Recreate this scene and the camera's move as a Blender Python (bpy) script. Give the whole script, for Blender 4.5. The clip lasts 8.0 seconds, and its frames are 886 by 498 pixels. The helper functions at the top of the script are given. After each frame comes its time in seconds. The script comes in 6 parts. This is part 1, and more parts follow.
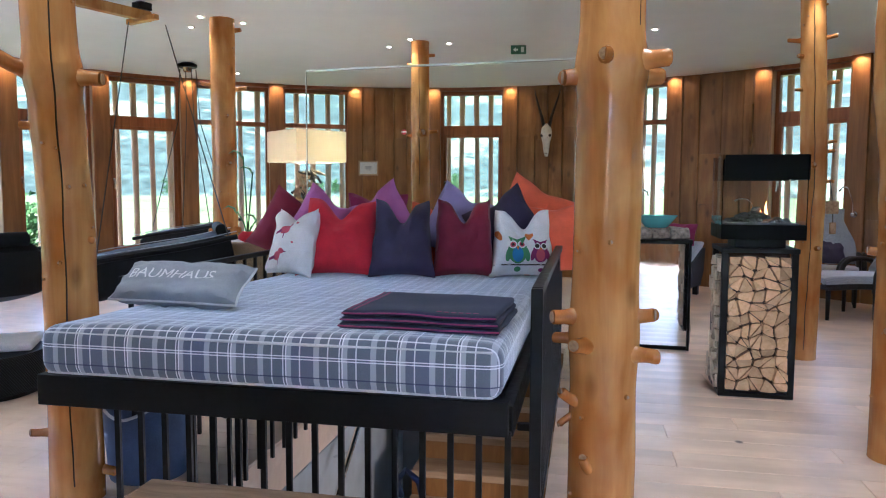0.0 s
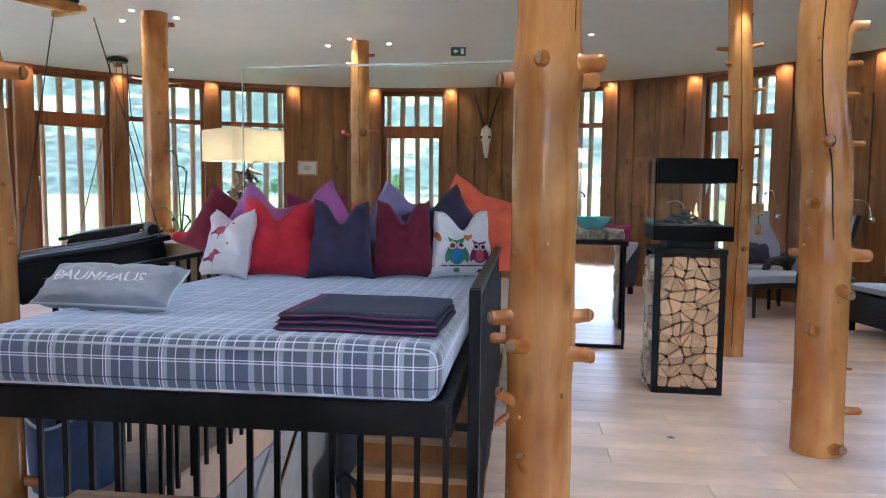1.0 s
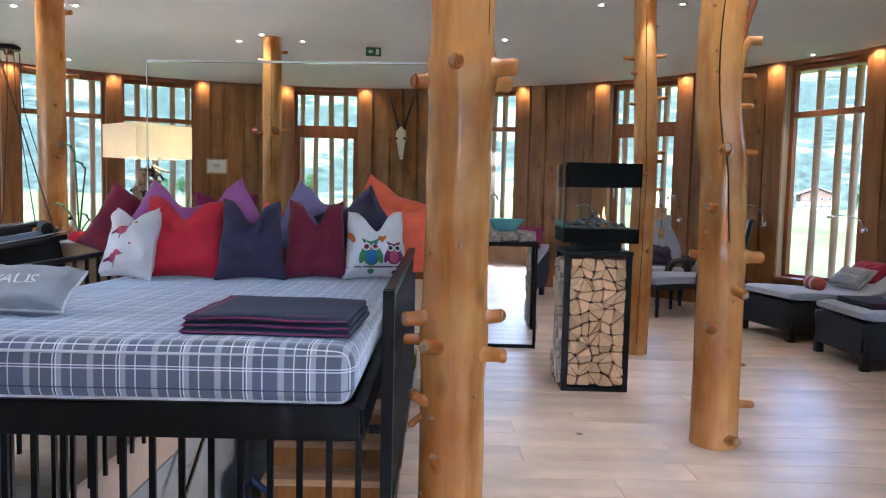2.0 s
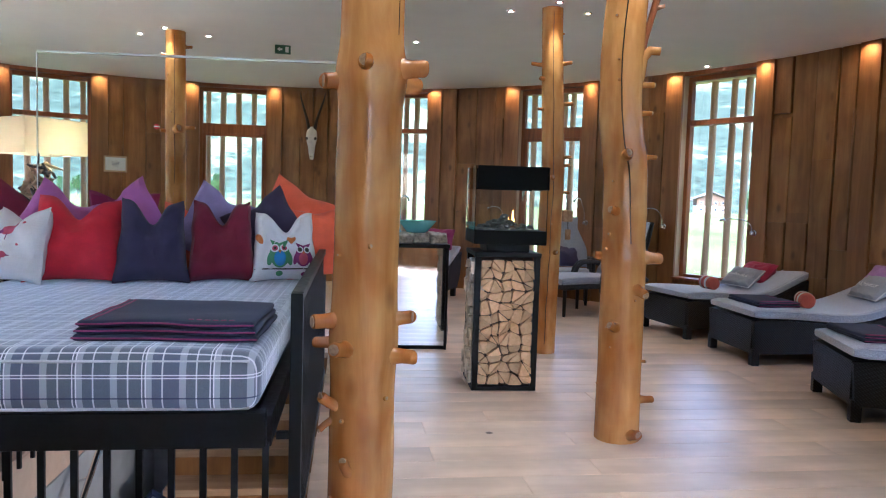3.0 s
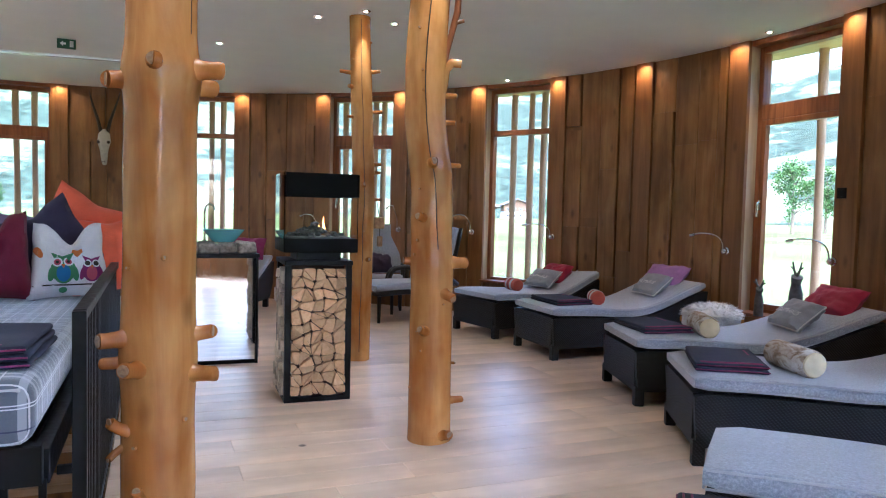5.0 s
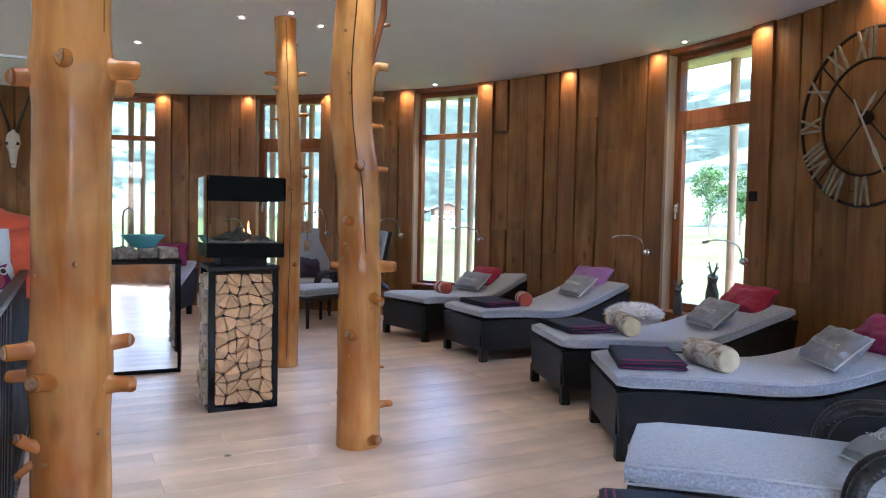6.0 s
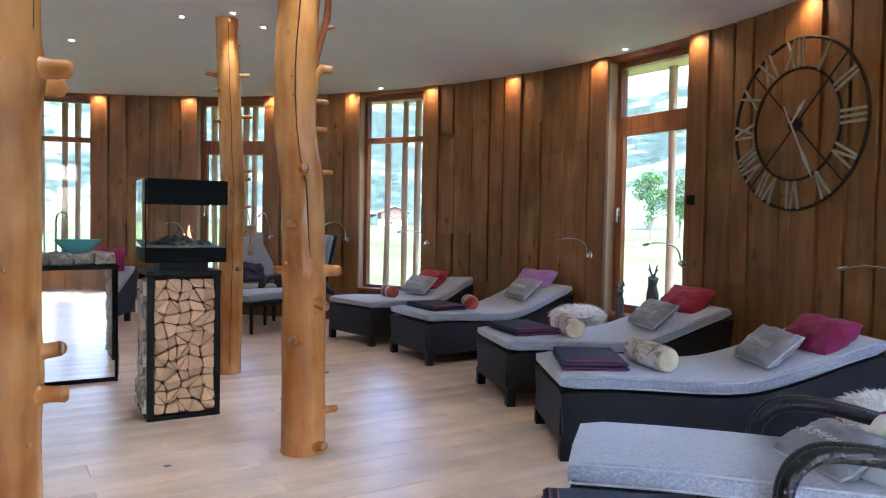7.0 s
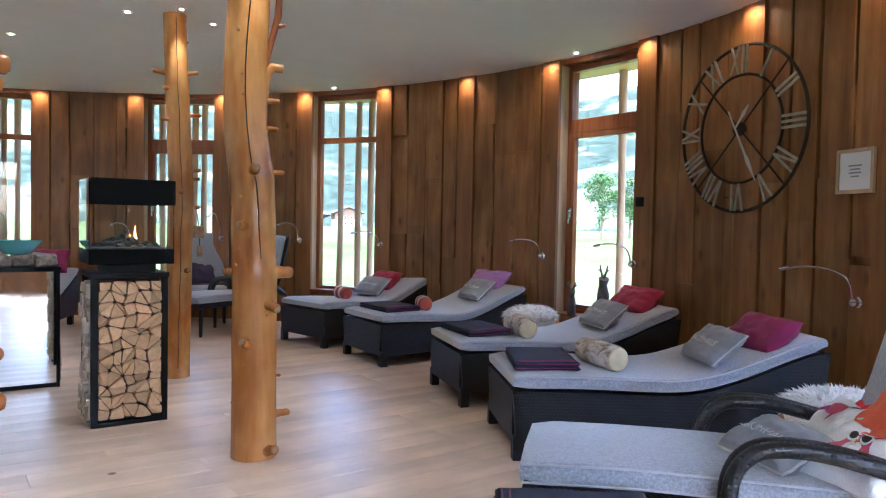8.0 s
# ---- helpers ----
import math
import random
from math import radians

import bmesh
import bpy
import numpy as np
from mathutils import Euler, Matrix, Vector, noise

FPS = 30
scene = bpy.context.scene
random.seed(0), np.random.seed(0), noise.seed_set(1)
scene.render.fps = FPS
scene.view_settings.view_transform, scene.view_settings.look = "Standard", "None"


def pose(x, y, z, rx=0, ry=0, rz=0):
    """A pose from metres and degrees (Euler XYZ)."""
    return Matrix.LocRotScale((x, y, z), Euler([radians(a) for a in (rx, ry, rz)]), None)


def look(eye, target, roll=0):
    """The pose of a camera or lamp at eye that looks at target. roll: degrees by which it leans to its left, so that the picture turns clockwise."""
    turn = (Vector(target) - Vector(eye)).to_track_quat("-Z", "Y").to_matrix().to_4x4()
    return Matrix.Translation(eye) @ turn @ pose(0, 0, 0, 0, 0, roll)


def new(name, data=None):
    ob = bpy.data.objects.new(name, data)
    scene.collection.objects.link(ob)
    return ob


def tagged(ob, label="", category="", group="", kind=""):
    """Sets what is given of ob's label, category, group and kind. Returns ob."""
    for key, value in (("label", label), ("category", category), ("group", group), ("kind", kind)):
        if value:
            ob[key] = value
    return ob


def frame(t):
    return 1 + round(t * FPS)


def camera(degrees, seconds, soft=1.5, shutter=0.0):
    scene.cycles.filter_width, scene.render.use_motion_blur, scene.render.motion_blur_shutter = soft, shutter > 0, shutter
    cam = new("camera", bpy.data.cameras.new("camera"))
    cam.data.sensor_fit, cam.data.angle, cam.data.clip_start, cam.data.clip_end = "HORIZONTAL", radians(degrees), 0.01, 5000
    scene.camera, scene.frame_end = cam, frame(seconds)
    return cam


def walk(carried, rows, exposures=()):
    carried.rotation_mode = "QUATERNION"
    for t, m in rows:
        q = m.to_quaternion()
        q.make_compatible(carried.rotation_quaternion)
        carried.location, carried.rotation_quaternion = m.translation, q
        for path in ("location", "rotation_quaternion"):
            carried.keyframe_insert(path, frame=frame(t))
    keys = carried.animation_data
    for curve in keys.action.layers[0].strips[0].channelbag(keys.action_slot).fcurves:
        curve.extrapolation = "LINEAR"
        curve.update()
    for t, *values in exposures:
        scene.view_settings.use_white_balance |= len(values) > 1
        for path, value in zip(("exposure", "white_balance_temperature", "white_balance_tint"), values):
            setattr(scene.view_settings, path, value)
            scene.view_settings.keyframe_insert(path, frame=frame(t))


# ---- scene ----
cam = camera(63.68, 8.0, 1.1)
PATH = [
    (0, pose(0.000, -0.000, 1.300, 85.48, -0.24, -0.00)),
    (0.5, pose(0.006, 0.001, 1.300, 85.51, -0.38, -2.09)),
    (1, pose(0.010, 0.004, 1.302, 85.56, -0.58, -4.72)),
    (1.5, pose(0.012, 0.008, 1.300, 85.68, -0.91, -8.02)),
    (3, pose(0.023, 0.013, 1.299, 86.11, -1.75, -18.53)),
    (3.5, pose(0.032, 0.014, 1.299, 86.36, -1.65, -22.04)),
    (4, pose(0.048, 0.012, 1.300, 86.61, -1.50, -25.88)),
    (4.5, pose(0.058, 0.010, 1.299, 86.87, -1.42, -29.73)),
    (6, pose(0.075, -0.004, 1.299, 87.51, -1.11, -38.77)),
    (6.5, pose(0.081, -0.012, 1.298, 87.71, -0.98, -40.94)),
    (7, pose(0.081, -0.010, 1.298, 87.89, -1.02, -43.03)),
    (7.5, pose(0.085, -0.007, 1.298, 87.99, -1.12, -45.13)),
    (8, pose(0.088, -0.012, 1.301, 88.01, -1.11, -46.70)),
]
walk(cam, PATH, [(0, 3.66, 4830, 12.5), (8, 3.66, 4830, 12.5)])

from mathutils.bvhtree import BVHTree

# ---- light ----
world = bpy.data.worlds.new("sky")
scene.world = world
world.use_nodes = True
wn = world.node_tree
wn.nodes.clear()
sky = wn.nodes.new("ShaderNodeTexSky")
sky.sky_type = "NISHITA"
sky.sun_disc = False
sky.sun_elevation = radians(48)
sky.sun_rotation = radians(218)
sky.air_density, sky.dust_density = 1.0, 3.0
bg = wn.nodes.new("ShaderNodeBackground")
bg.inputs["Strength"].default_value = 0.15
wout = wn.nodes.new("ShaderNodeOutputWorld")
wn.links.new(sky.outputs[0], bg.inputs[0])
wn.links.new(bg.outputs[0], wout.inputs[0])
sun = new("sun", bpy.data.lights.new("sun", "SUN"))
sun.data.energy, sun.data.angle, sun.data.color = 1.35, radians(15), (1.0, 0.95, 0.88)
sun.matrix_world = look((-22, -28, 38), (0, 0, 0))

CX, CY, R, H = -0.496, 4.83, 6.60, 2.95      # the round room: centre, radius, height


# ---- materials ----
def mat(name, rough=0.5, metal=0.0):
    m = bpy.data.materials.new(name)
    m.use_nodes = True
    b = m.node_tree.nodes["Principled BSDF"]
    b.inputs["Roughness"].default_value, b.inputs["Metallic"].default_value = rough, metal
    return m, m.node_tree, b


def node(nt, kind, **values):
    n = nt.nodes.new(kind)
    for key, v in values.items():
        n.inputs[key.replace("_", " ")].default_value = v
    return n


def ramp(nt, fac, stops):
    r = nt.nodes.new("ShaderNodeValToRGB")
    while len(r.color_ramp.elements) < len(stops):
        r.color_ramp.elements.new(0.5)
    for e, (at, col) in zip(r.color_ramp.elements, stops):
        e.position, e.color = at, (*col, 1)
    nt.links.new(fac, r.inputs[0])
    return r.outputs[0]


def coords(nt, scale, space="Object"):
    tc = nt.nodes.new("ShaderNodeTexCoord")
    mp = nt.nodes.new("ShaderNodeMapping")
    mp.inputs["Scale"].default_value = scale
    nt.links.new(tc.outputs[space], mp.inputs[0])
    return mp.outputs[0]


def mixed(nt, a, b, fac, mode="MIX"):
    n = nt.nodes.new("ShaderNodeMix")
    n.data_type, n.blend_type = "RGBA", mode
    if isinstance(fac, float):
        n.inputs[0].default_value = fac
    else:
        nt.links.new(fac, n.inputs[0])
    for sock, v in ((n.inputs[6], a), (n.inputs[7], b)):
        if isinstance(v, tuple):
            sock.default_value = (*v, 1)
        else:
            nt.links.new(v, sock)
    return n.outputs[2]


def bump(nt, b, height, strength=0.3, distance=0.01):
    n = node(nt, "ShaderNodeBump", Strength=strength, Distance=distance)
    nt.links.new(height, n.inputs["Height"])
    nt.links.new(n.outputs[0], b.inputs["Normal"])


def vary(nt, col, amount=0.35):
    """Each piece a little lighter or darker than the next."""
    oi = nt.nodes.new("ShaderNodeObjectInfo")
    r = ramp(nt, oi.outputs["Random"], [(0, (1 - amount,) * 3), (1, (1 + amount * 0.4,) * 3)])
    return mixed(nt, col, r, 1.0, "MULTIPLY")


def wood(name, dark, light, grain=(30, 30, 1.5), rough=0.5, knots=0.0, spread=0.0, relief=0.15, blotch=None):
    m, nt, b = mat(name, rough)
    v = coords(nt, grain)
    n1 = node(nt, "ShaderNodeTexNoise", Scale=1.0, Detail=6.0, Roughness=0.6, Distortion=0.6)
    nt.links.new(v, n1.inputs[0])
    v2 = coords(nt, (1.3, 1.3, 0.6))
    n2 = node(nt, "ShaderNodeTexNoise", Scale=1.6, Detail=3.0)
    nt.links.new(v2, n2.inputs[0])
    mid = tuple((a + c) / 2 for a, c in zip(dark, light))
    col = ramp(nt, n1.outputs[0], [(0.3, dark), (0.5, mid), (0.72, light)])
    tint = ramp(nt, n2.outputs[0], [(0.3, (0.78, 0.76, 0.74)), (0.7, (1.12, 1.1, 1.08))])
    col = mixed(nt, col, tint, 1.0, "MULTIPLY")
    if blotch:
        n3 = node(nt, "ShaderNodeTexNoise", Scale=1.0, Detail=3.0, Distortion=0.4)
        nt.links.new(coords(nt, (5, 5, 2.6)), n3.inputs[0])
        col = mixed(nt, col, ramp(nt, n3.outputs[0], [(0.36, blotch), (0.58, (1.0, 1.0, 1.0)), (0.75, (1.12, 1.16, 1.25))]), 1.0, "MULTIPLY")
    if knots:
        vk = coords(nt, (5, 5, 2.4))
        vo = node(nt, "ShaderNodeTexVoronoi", Scale=1.0)
        nt.links.new(vk, vo.inputs[0])
        k = ramp(nt, vo.outputs[0], [(0.05, (1, 1, 1)), (0.16, (0, 0, 0))])
        col = mixed(nt, col, tuple(c * 0.35 for c in dark), mixed(nt, (0, 0, 0), k, knots))
    if spread:
        col = vary(nt, col, spread)
    nt.links.new(col, b.inputs["Base Color"])
    bump(nt, b, n1.outputs[0], relief)
    b.inputs["Specular IOR Level"].default_value = 0.4
    return m


def cloth(name, base, weave=260.0, rough=0.9, mottle=0.12, blotch=9.0, sheen=0.12):
    m, nt, b = mat(name, rough)
    v = coords(nt, (1, 1, 1))
    n1 = node(nt, "ShaderNodeTexNoise", Scale=weave, Detail=2.0)
    n2 = node(nt, "ShaderNodeTexNoise", Scale=blotch, Detail=4.0)
    for n in (n1, n2):
        nt.links.new(v, n.inputs[0])
    lo, hi = tuple(c * (1 - mottle) for c in base), tuple(min(1, c * (1 + mottle)) for c in base)
    col = ramp(nt, n2.outputs[0], [(0.3, lo), (0.7, hi)])
    g = ramp(nt, n1.outputs[0], [(0.3, (0.85,) * 3), (0.7, (1.1,) * 3)])
    col = mixed(nt, col, g, 1.0, "MULTIPLY")
    nt.links.new(col, b.inputs["Base Color"])
    b.inputs["Sheen Weight"].default_value = sheen
    bump(nt, b, n1.outputs[0], 0.25, 0.002)
    return m


def plain(name, base, rough=0.5, metal=0.0, mottle=0.08, scale=12.0, relief=0.05):
    m, nt, b = mat(name, rough, metal)
    v = coords(nt, (1, 1, 1))
    n = node(nt, "ShaderNodeTexNoise", Scale=scale, Detail=5.0)
    nt.links.new(v, n.inputs[0])
    col = ramp(nt, n.outputs[0], [(0.3, tuple(c * (1 - mottle) for c in base)), (0.7, tuple(min(1, c * (1 + mottle)) for c in base))])
    nt.links.new(col, b.inputs["Base Color"])
    rr = ramp(nt, n.outputs[0], [(0.3, (max(0, rough - 0.06),) * 3), (0.7, (min(1, rough + 0.06),) * 3)])
    nt.links.new(rr, b.inputs["Roughness"])
    if relief:
        bump(nt, b, n.outputs[0], relief)
    return m


def glow(name, col, strength):
    m = bpy.data.materials.new(name)
    m.use_nodes = True
    b = m.node_tree.nodes["Principled BSDF"]
    b.inputs["Base Color"].default_value = (*col, 1)
    b.inputs["Emission Color"].default_value = (*col, 1)
    b.inputs["Emission Strength"].default_value = strength
    return m


def clear(name, tint=(1, 1, 1), ior=1.45, rough=0.0):
    m, nt, b = mat(name, rough)
    b.inputs["Base Color"].default_value = (*tint, 1)
    b.inputs["Transmission Weight"].default_value = 1.0
    b.inputs["IOR"].default_value = ior
    return m


PINE = wood("peeled_pine", (0.40, 0.155, 0.030), (0.68, 0.36, 0.105), (7, 7, 0.9), 0.22, 0.6, relief=0.12, blotch=(0.78, 0.60, 0.40))
PINE_END = wood("pine_end_grain", (0.22, 0.12, 0.05), (0.50, 0.33, 0.17), (40, 40, 40), 0.6)
# for trunk cracks, and for shade in the gaps of the stacked logs
CRACK_GAP_SHADE = plain("crack_and_gap_shade", (0.05, 0.025, 0.012), 0.9)
BOARD = wood("old_oak_board", (0.19, 0.083, 0.020), (0.37, 0.186, 0.053), (11, 11, 0.9), 0.5, 0.7, 0.22, 0.3, blotch=(0.80, 0.72, 0.62))
POST = wood("post_board", (0.185, 0.075, 0.019), (0.35, 0.165, 0.048), (11, 11, 0.9), 0.5, 0.5, 0.12, 0.2)
REVEAL = wood("pale_reveal", (0.42, 0.29, 0.16), (0.56, 0.42, 0.26), (20, 20, 1.0), 0.5)
FRAME = wood("larch_frame", (0.20, 0.06, 0.016), (0.38, 0.135, 0.038), (30, 30, 2.0), 0.35, relief=0.08)
OAK = wood("oak_floor", (0.74, 0.55, 0.39), (0.84, 0.66, 0.50), (1.6, 14, 14), 0.36, 0.0, 0.10, 0.04)
ont = OAK.node_tree
opr = ont.nodes["Principled BSDF"]
opr.inputs["Specular IOR Level"].default_value = 0.42
here = ont.nodes.new("ShaderNodeNewGeometry")
speck = node(ont, "ShaderNodeTexVoronoi", Scale=1.7)
ont.links.new(here.outputs["Position"], speck.inputs[0])
was = opr.inputs["Base Color"].links[0].from_socket
ont.links.new(mixed(ont, was, (0.10, 0.06, 0.035), ramp(ont, speck.outputs[0], [(0.028, (1, 1, 1)), (0.048, (0, 0, 0))])), opr.inputs["Base Color"])
STEP = wood("oak_step", (0.36, 0.22, 0.12), (0.52, 0.36, 0.22), (2, 26, 26), 0.4)
POLE = wood("weathered_pole", (0.36, 0.22, 0.135), (0.58, 0.40, 0.26), (14, 14, 1.5), 0.8, relief=0.3)
PLASTER = plain("ceiling_paint", (0.82, 0.83, 0.81), 0.85, mottle=0.02, scale=3.0)
BLACK = plain("black_steel", (0.005, 0.005, 0.0055), 0.4, 0.0, 0.3, 40.0)
BLACK.node_tree.nodes["Principled BSDF"].inputs["Specular IOR Level"].default_value = 0.22
CONCRETE = plain("stair_concrete", (0.46, 0.47, 0.47), 0.8, mottle=0.12, scale=6.0, relief=0.2)
GLASS = clear("window_glass")
CHROME = plain("chrome", (0.75, 0.75, 0.76), 0.12, 1.0, 0.03)
MIRROR = plain("mirror", (0.86, 0.87, 0.86), 0.02, 1.0, 0.0, relief=0)
GREY = cloth("grey_cushion", (0.32, 0.345, 0.405), 400.0, mottle=0.09, blotch=60.0, sheen=0.7)
PIPING = cloth("pale_piping", (0.55, 0.55, 0.56))
SEAM = cloth("grey_seam", (0.46, 0.48, 0.52))
gnt = GREY.node_tree
gpr = gnt.nodes["Principled BSDF"]
fleck = node(gnt, "ShaderNodeTexNoise", Scale=95.0, Detail=3.0, Roughness=0.7)
gnt.links.new(coords(gnt, (1, 1, 1)), fleck.inputs[0])
gwas = gpr.inputs["Base Color"].links[0].from_socket
gnt.links.new(mixed(gnt, gwas, ramp(gnt, fleck.outputs[0], [(0.36, (0.80,) * 3), (0.5, (1.0,) * 3), (0.68, (1.35,) * 3)]), 1.0, "MULTIPLY"), gpr.inputs["Base Color"])
FELT = cloth("grey_felt", (0.29, 0.305, 0.34), 300.0)
NAVY = cloth("navy_wool", (0.017, 0.021, 0.048), sheen=0.04)
PURPLE = cloth("purple_edge", (0.20, 0.022, 0.085))


# ---- building helpers ----
def bm_box(sx, sy, sz, bevel=0.0, at=(0, 0, 0), seg=2):
    bm = bmesh.new()
    bmesh.ops.create_cube(bm, size=1.0)
    bmesh.ops.scale(bm, vec=(sx, sy, sz), verts=bm.verts)
    if bevel:
        bmesh.ops.bevel(bm, geom=list(bm.edges), offset=bevel, segments=seg, affect="EDGES", profile=0.5)
    bmesh.ops.translate(bm, vec=at, verts=bm.verts)
    return bm


def bm_tube(points, radii, sides=12, squash=1.0):
    """A closed tube along points, with a radius for each."""
    bm = bmesh.new()
    pts = [Vector(p) for p in points]
    rings, side = [], None
    for i, p in enumerate(pts):
        d = (pts[min(i + 1, len(pts) - 1)] - pts[max(i - 1, 0)]).normalized()
        if side is None:
            side = d.cross(Vector((0, 0, 1)) if abs(d.z) < 0.9 else Vector((0, 1, 0))).normalized()
        side = (side - d * side.dot(d)).normalized()
        up = side.cross(d)
        r = radii if isinstance(radii, (int, float)) else radii[i]
        rings.append([bm.verts.new(p + (side * math.cos(a) + up * math.sin(a) * squash) * r) for a in [2 * math.pi * k / sides for k in range(sides)]])
    for a, b in zip(rings, rings[1:]):
        for k in range(sides):
            bm.faces.new((a[k], a[(k + 1) % sides], b[(k + 1) % sides], b[k]))
    bm.faces.new(rings[0][::-1])
    bm.faces.new(rings[-1])
    bmesh.ops.recalc_face_normals(bm, faces=bm.faces)
    return bm


def bm_braid(path, radius, strands=5, pitch=0.10, sides=30):
    """One wound bar: ridges that turn round a curved path."""
    p = [Vector(q) for q in path]
    step = [0.0]
    for a, b in zip(p, p[1:]):
        step.append(step[-1] + (b - a).length)
    n = int(step[-1] / 0.009)
    core = [Vector([float(np.interp(step[-1] * i / n, step, [c[k] for c in p])) for k in range(3)]) for i in range(n + 1)]
    bm, rings, side = bmesh.new(), [], None
    for i, q in enumerate(core):
        t = (core[min(i + 1, n)] - core[max(i - 1, 0)]).normalized()
        if side is None:
            side = t.cross(Vector((0, 1, 0))).normalized()
        side = (side - t * side.dot(t)).normalized()
        up = side.cross(t)
        ring = []
        for k in range(sides):
            a = 2 * math.pi * k / sides
            ridge = abs(math.sin(strands * (a + 2 * math.pi * i * 0.009 / pitch) / 2))
            ring.append(bm.verts.new(q + (side * math.cos(a) + up * math.sin(a)) * radius * (0.76 + 0.34 * ridge ** 0.6)))
        rings.append(ring)
    for a, b in zip(rings, rings[1:]):
        for k in range(sides):
            bm.faces.new((a[k], a[(k + 1) % sides], b[(k + 1) % sides], b[k]))
    bm.faces.new(rings[0][::-1])
    bm.faces.new(rings[-1])
    bmesh.ops.recalc_face_normals(bm, faces=bm.faces)
    return bm


def bm_lathe(profile, sides=24):
    """A solid turned round z from (radius, height) pairs."""
    bm = bmesh.new()
    rings = [[bm.verts.new((r * math.cos(2 * math.pi * k / sides), r * math.sin(2 * math.pi * k / sides), z)) for k in range(sides)] for r, z in profile]
    for a, b in zip(rings, rings[1:]):
        for k in range(sides):
            bm.faces.new((a[k], a[(k + 1) % sides], b[(k + 1) % sides], b[k]))
    bm.faces.new(rings[0][::-1])
    bm.faces.new(rings[-1])
    bmesh.ops.recalc_face_normals(bm, faces=bm.faces)
    return bm


def bm_prism(outline, depth):
    """An outline in x, z, given thickness along y from 0 to depth."""
    bm = bmesh.new()
    a = [bm.verts.new((x, 0, z)) for x, z in outline]
    b = [bm.verts.new((x, depth, z)) for x, z in outline]
    bm.faces.new(a)
    bm.faces.new(b[::-1])
    for i in range(len(a)):
        j = (i + 1) % len(a)
        bm.faces.new((a[j], a[i], b[i], b[j]))
    bmesh.ops.recalc_face_normals(bm, faces=bm.faces)
    return bm


def joined(*bms):
    out = bmesh.new()
    for b in bms:
        me = bpy.data.meshes.new("tmp")
        b.to_mesh(me)
        b.free()
        out.from_mesh(me)
        bpy.data.meshes.remove(me)
    return out


def moved(bm, m):
    bmesh.ops.transform(bm, matrix=m, verts=bm.verts)
    return bm


def mesh_of(name, bm, material, smooth=False):
    me = bpy.data.meshes.new(name)
    bm.to_mesh(me)
    bm.free()
    me.materials.append(material)
    if smooth:
        me.shade_smooth()
        me.set_sharp_from_angle(angle=radians(40))
    return me


def part(name, bm, material, parent=None, label="", smooth=False, m=None):
    ob = new(name, mesh_of(name, bm, material, smooth))
    if parent is not None:
        ob.parent = parent
    if m is not None:
        ob.matrix_basis = m
    if label:
        ob["label"] = label
    return ob


def thing(name, m, label, category, group="", kind=""):
    ob = new(name)
    ob.empty_display_size = 0.1
    ob.matrix_basis = m
    return tagged(ob, label, category, group, kind)


def on_wall(phi, z=0.0, inset=0.0):
    """A pose on the round wall: x along it, y outwards, z up."""
    a = radians(phi)
    return pose(CX + (R - inset) * math.sin(a), CY + (R - inset) * math.cos(a), z, 0, 0, -phi)


def bm_arc(phi0, phi1, r0, r1, z0, z1, steps=8):
    """A curved block of wall between two angles."""
    bm = bmesh.new()
    cols = []
    for i in range(steps + 1):
        a = radians(phi0 + (phi1 - phi0) * i / steps)
        s, c = math.sin(a), math.cos(a)
        cols.append([bm.verts.new((CX + r * s, CY + r * c, z)) for r, z in ((r0, z0), (r1, z0), (r1, z1), (r0, z1))])
    for a, b in zip(cols, cols[1:]):
        for k in range(4):
            bm.faces.new((a[k], a[(k + 1) % 4], b[(k + 1) % 4], b[k]))
    bm.faces.new(cols[0][::-1])
    bm.faces.new(cols[-1])
    bmesh.ops.recalc_face_normals(bm, faces=bm.faces)
    return bm


# ---- the round shell ----
POSTS = [-49.4, -39.6, -29.4, -18.3, -7.8, 3.0, 13.5, 24.2, 34.9, 45.3, 55.5, 65.7, 75.7, 85.9, 95.9, 106.2, 115.9, 126.3]
n_back = 18
POSTS += [126.3 + (360 - 49.4 - 126.3) * k / (n_back + 1) for k in range(1, n_back + 1)]
# bays that hold a window: the post before it, and whether it opens (a heavier rail and a handle)
WINDOWS = {0: True, 1: True, 2: False, 3: False, 5: True, 7: False, 9: True, 11: False, 14: True, 17: True,
           # unseen bays: windows added to let more light in from behind
           18: False, 19: True, 20: False, 21: True, 22: False, 28: True, 29: False, 30: True, 31: False, 32: True, 33: False, 34: True, 35: False}
Z_SILL, Z_HEAD = 0.42, 2.90

# stair opening under the bed, in the bed's own axes
BED = pose(-1.59, 2.75, 0, 0, 0, -11.3)
V0, V1, W0, W1 = 0.55, 1.95, 0.10, 3.6       # across and along the bed


def bed_pt(x, y, z=0.0):
    return BED @ Vector((x, y, z))


hole = [bed_pt(V0, W0), bed_pt(V1, W0), bed_pt(V1, W1), bed_pt(V0, W1)]
bm = bmesh.new()
ring_v = [bm.verts.new((CX + (R + 0.3) * math.sin(2 * math.pi * k / 96), CY + (R + 0.3) * math.cos(2 * math.pi * k / 96), -0.02)) for k in range(96)]
hole_v = [bm.verts.new((p.x, p.y, -0.02)) for p in hole]
edges = [bm.edges.new((ring_v[k], ring_v[(k + 1) % 96])) for k in range(96)] + [bm.edges.new((hole_v[k], hole_v[(k + 1) % 4])) for k in range(4)]
bmesh.ops.triangle_fill(bm, use_beauty=True, use_dissolve=False, edges=edges)
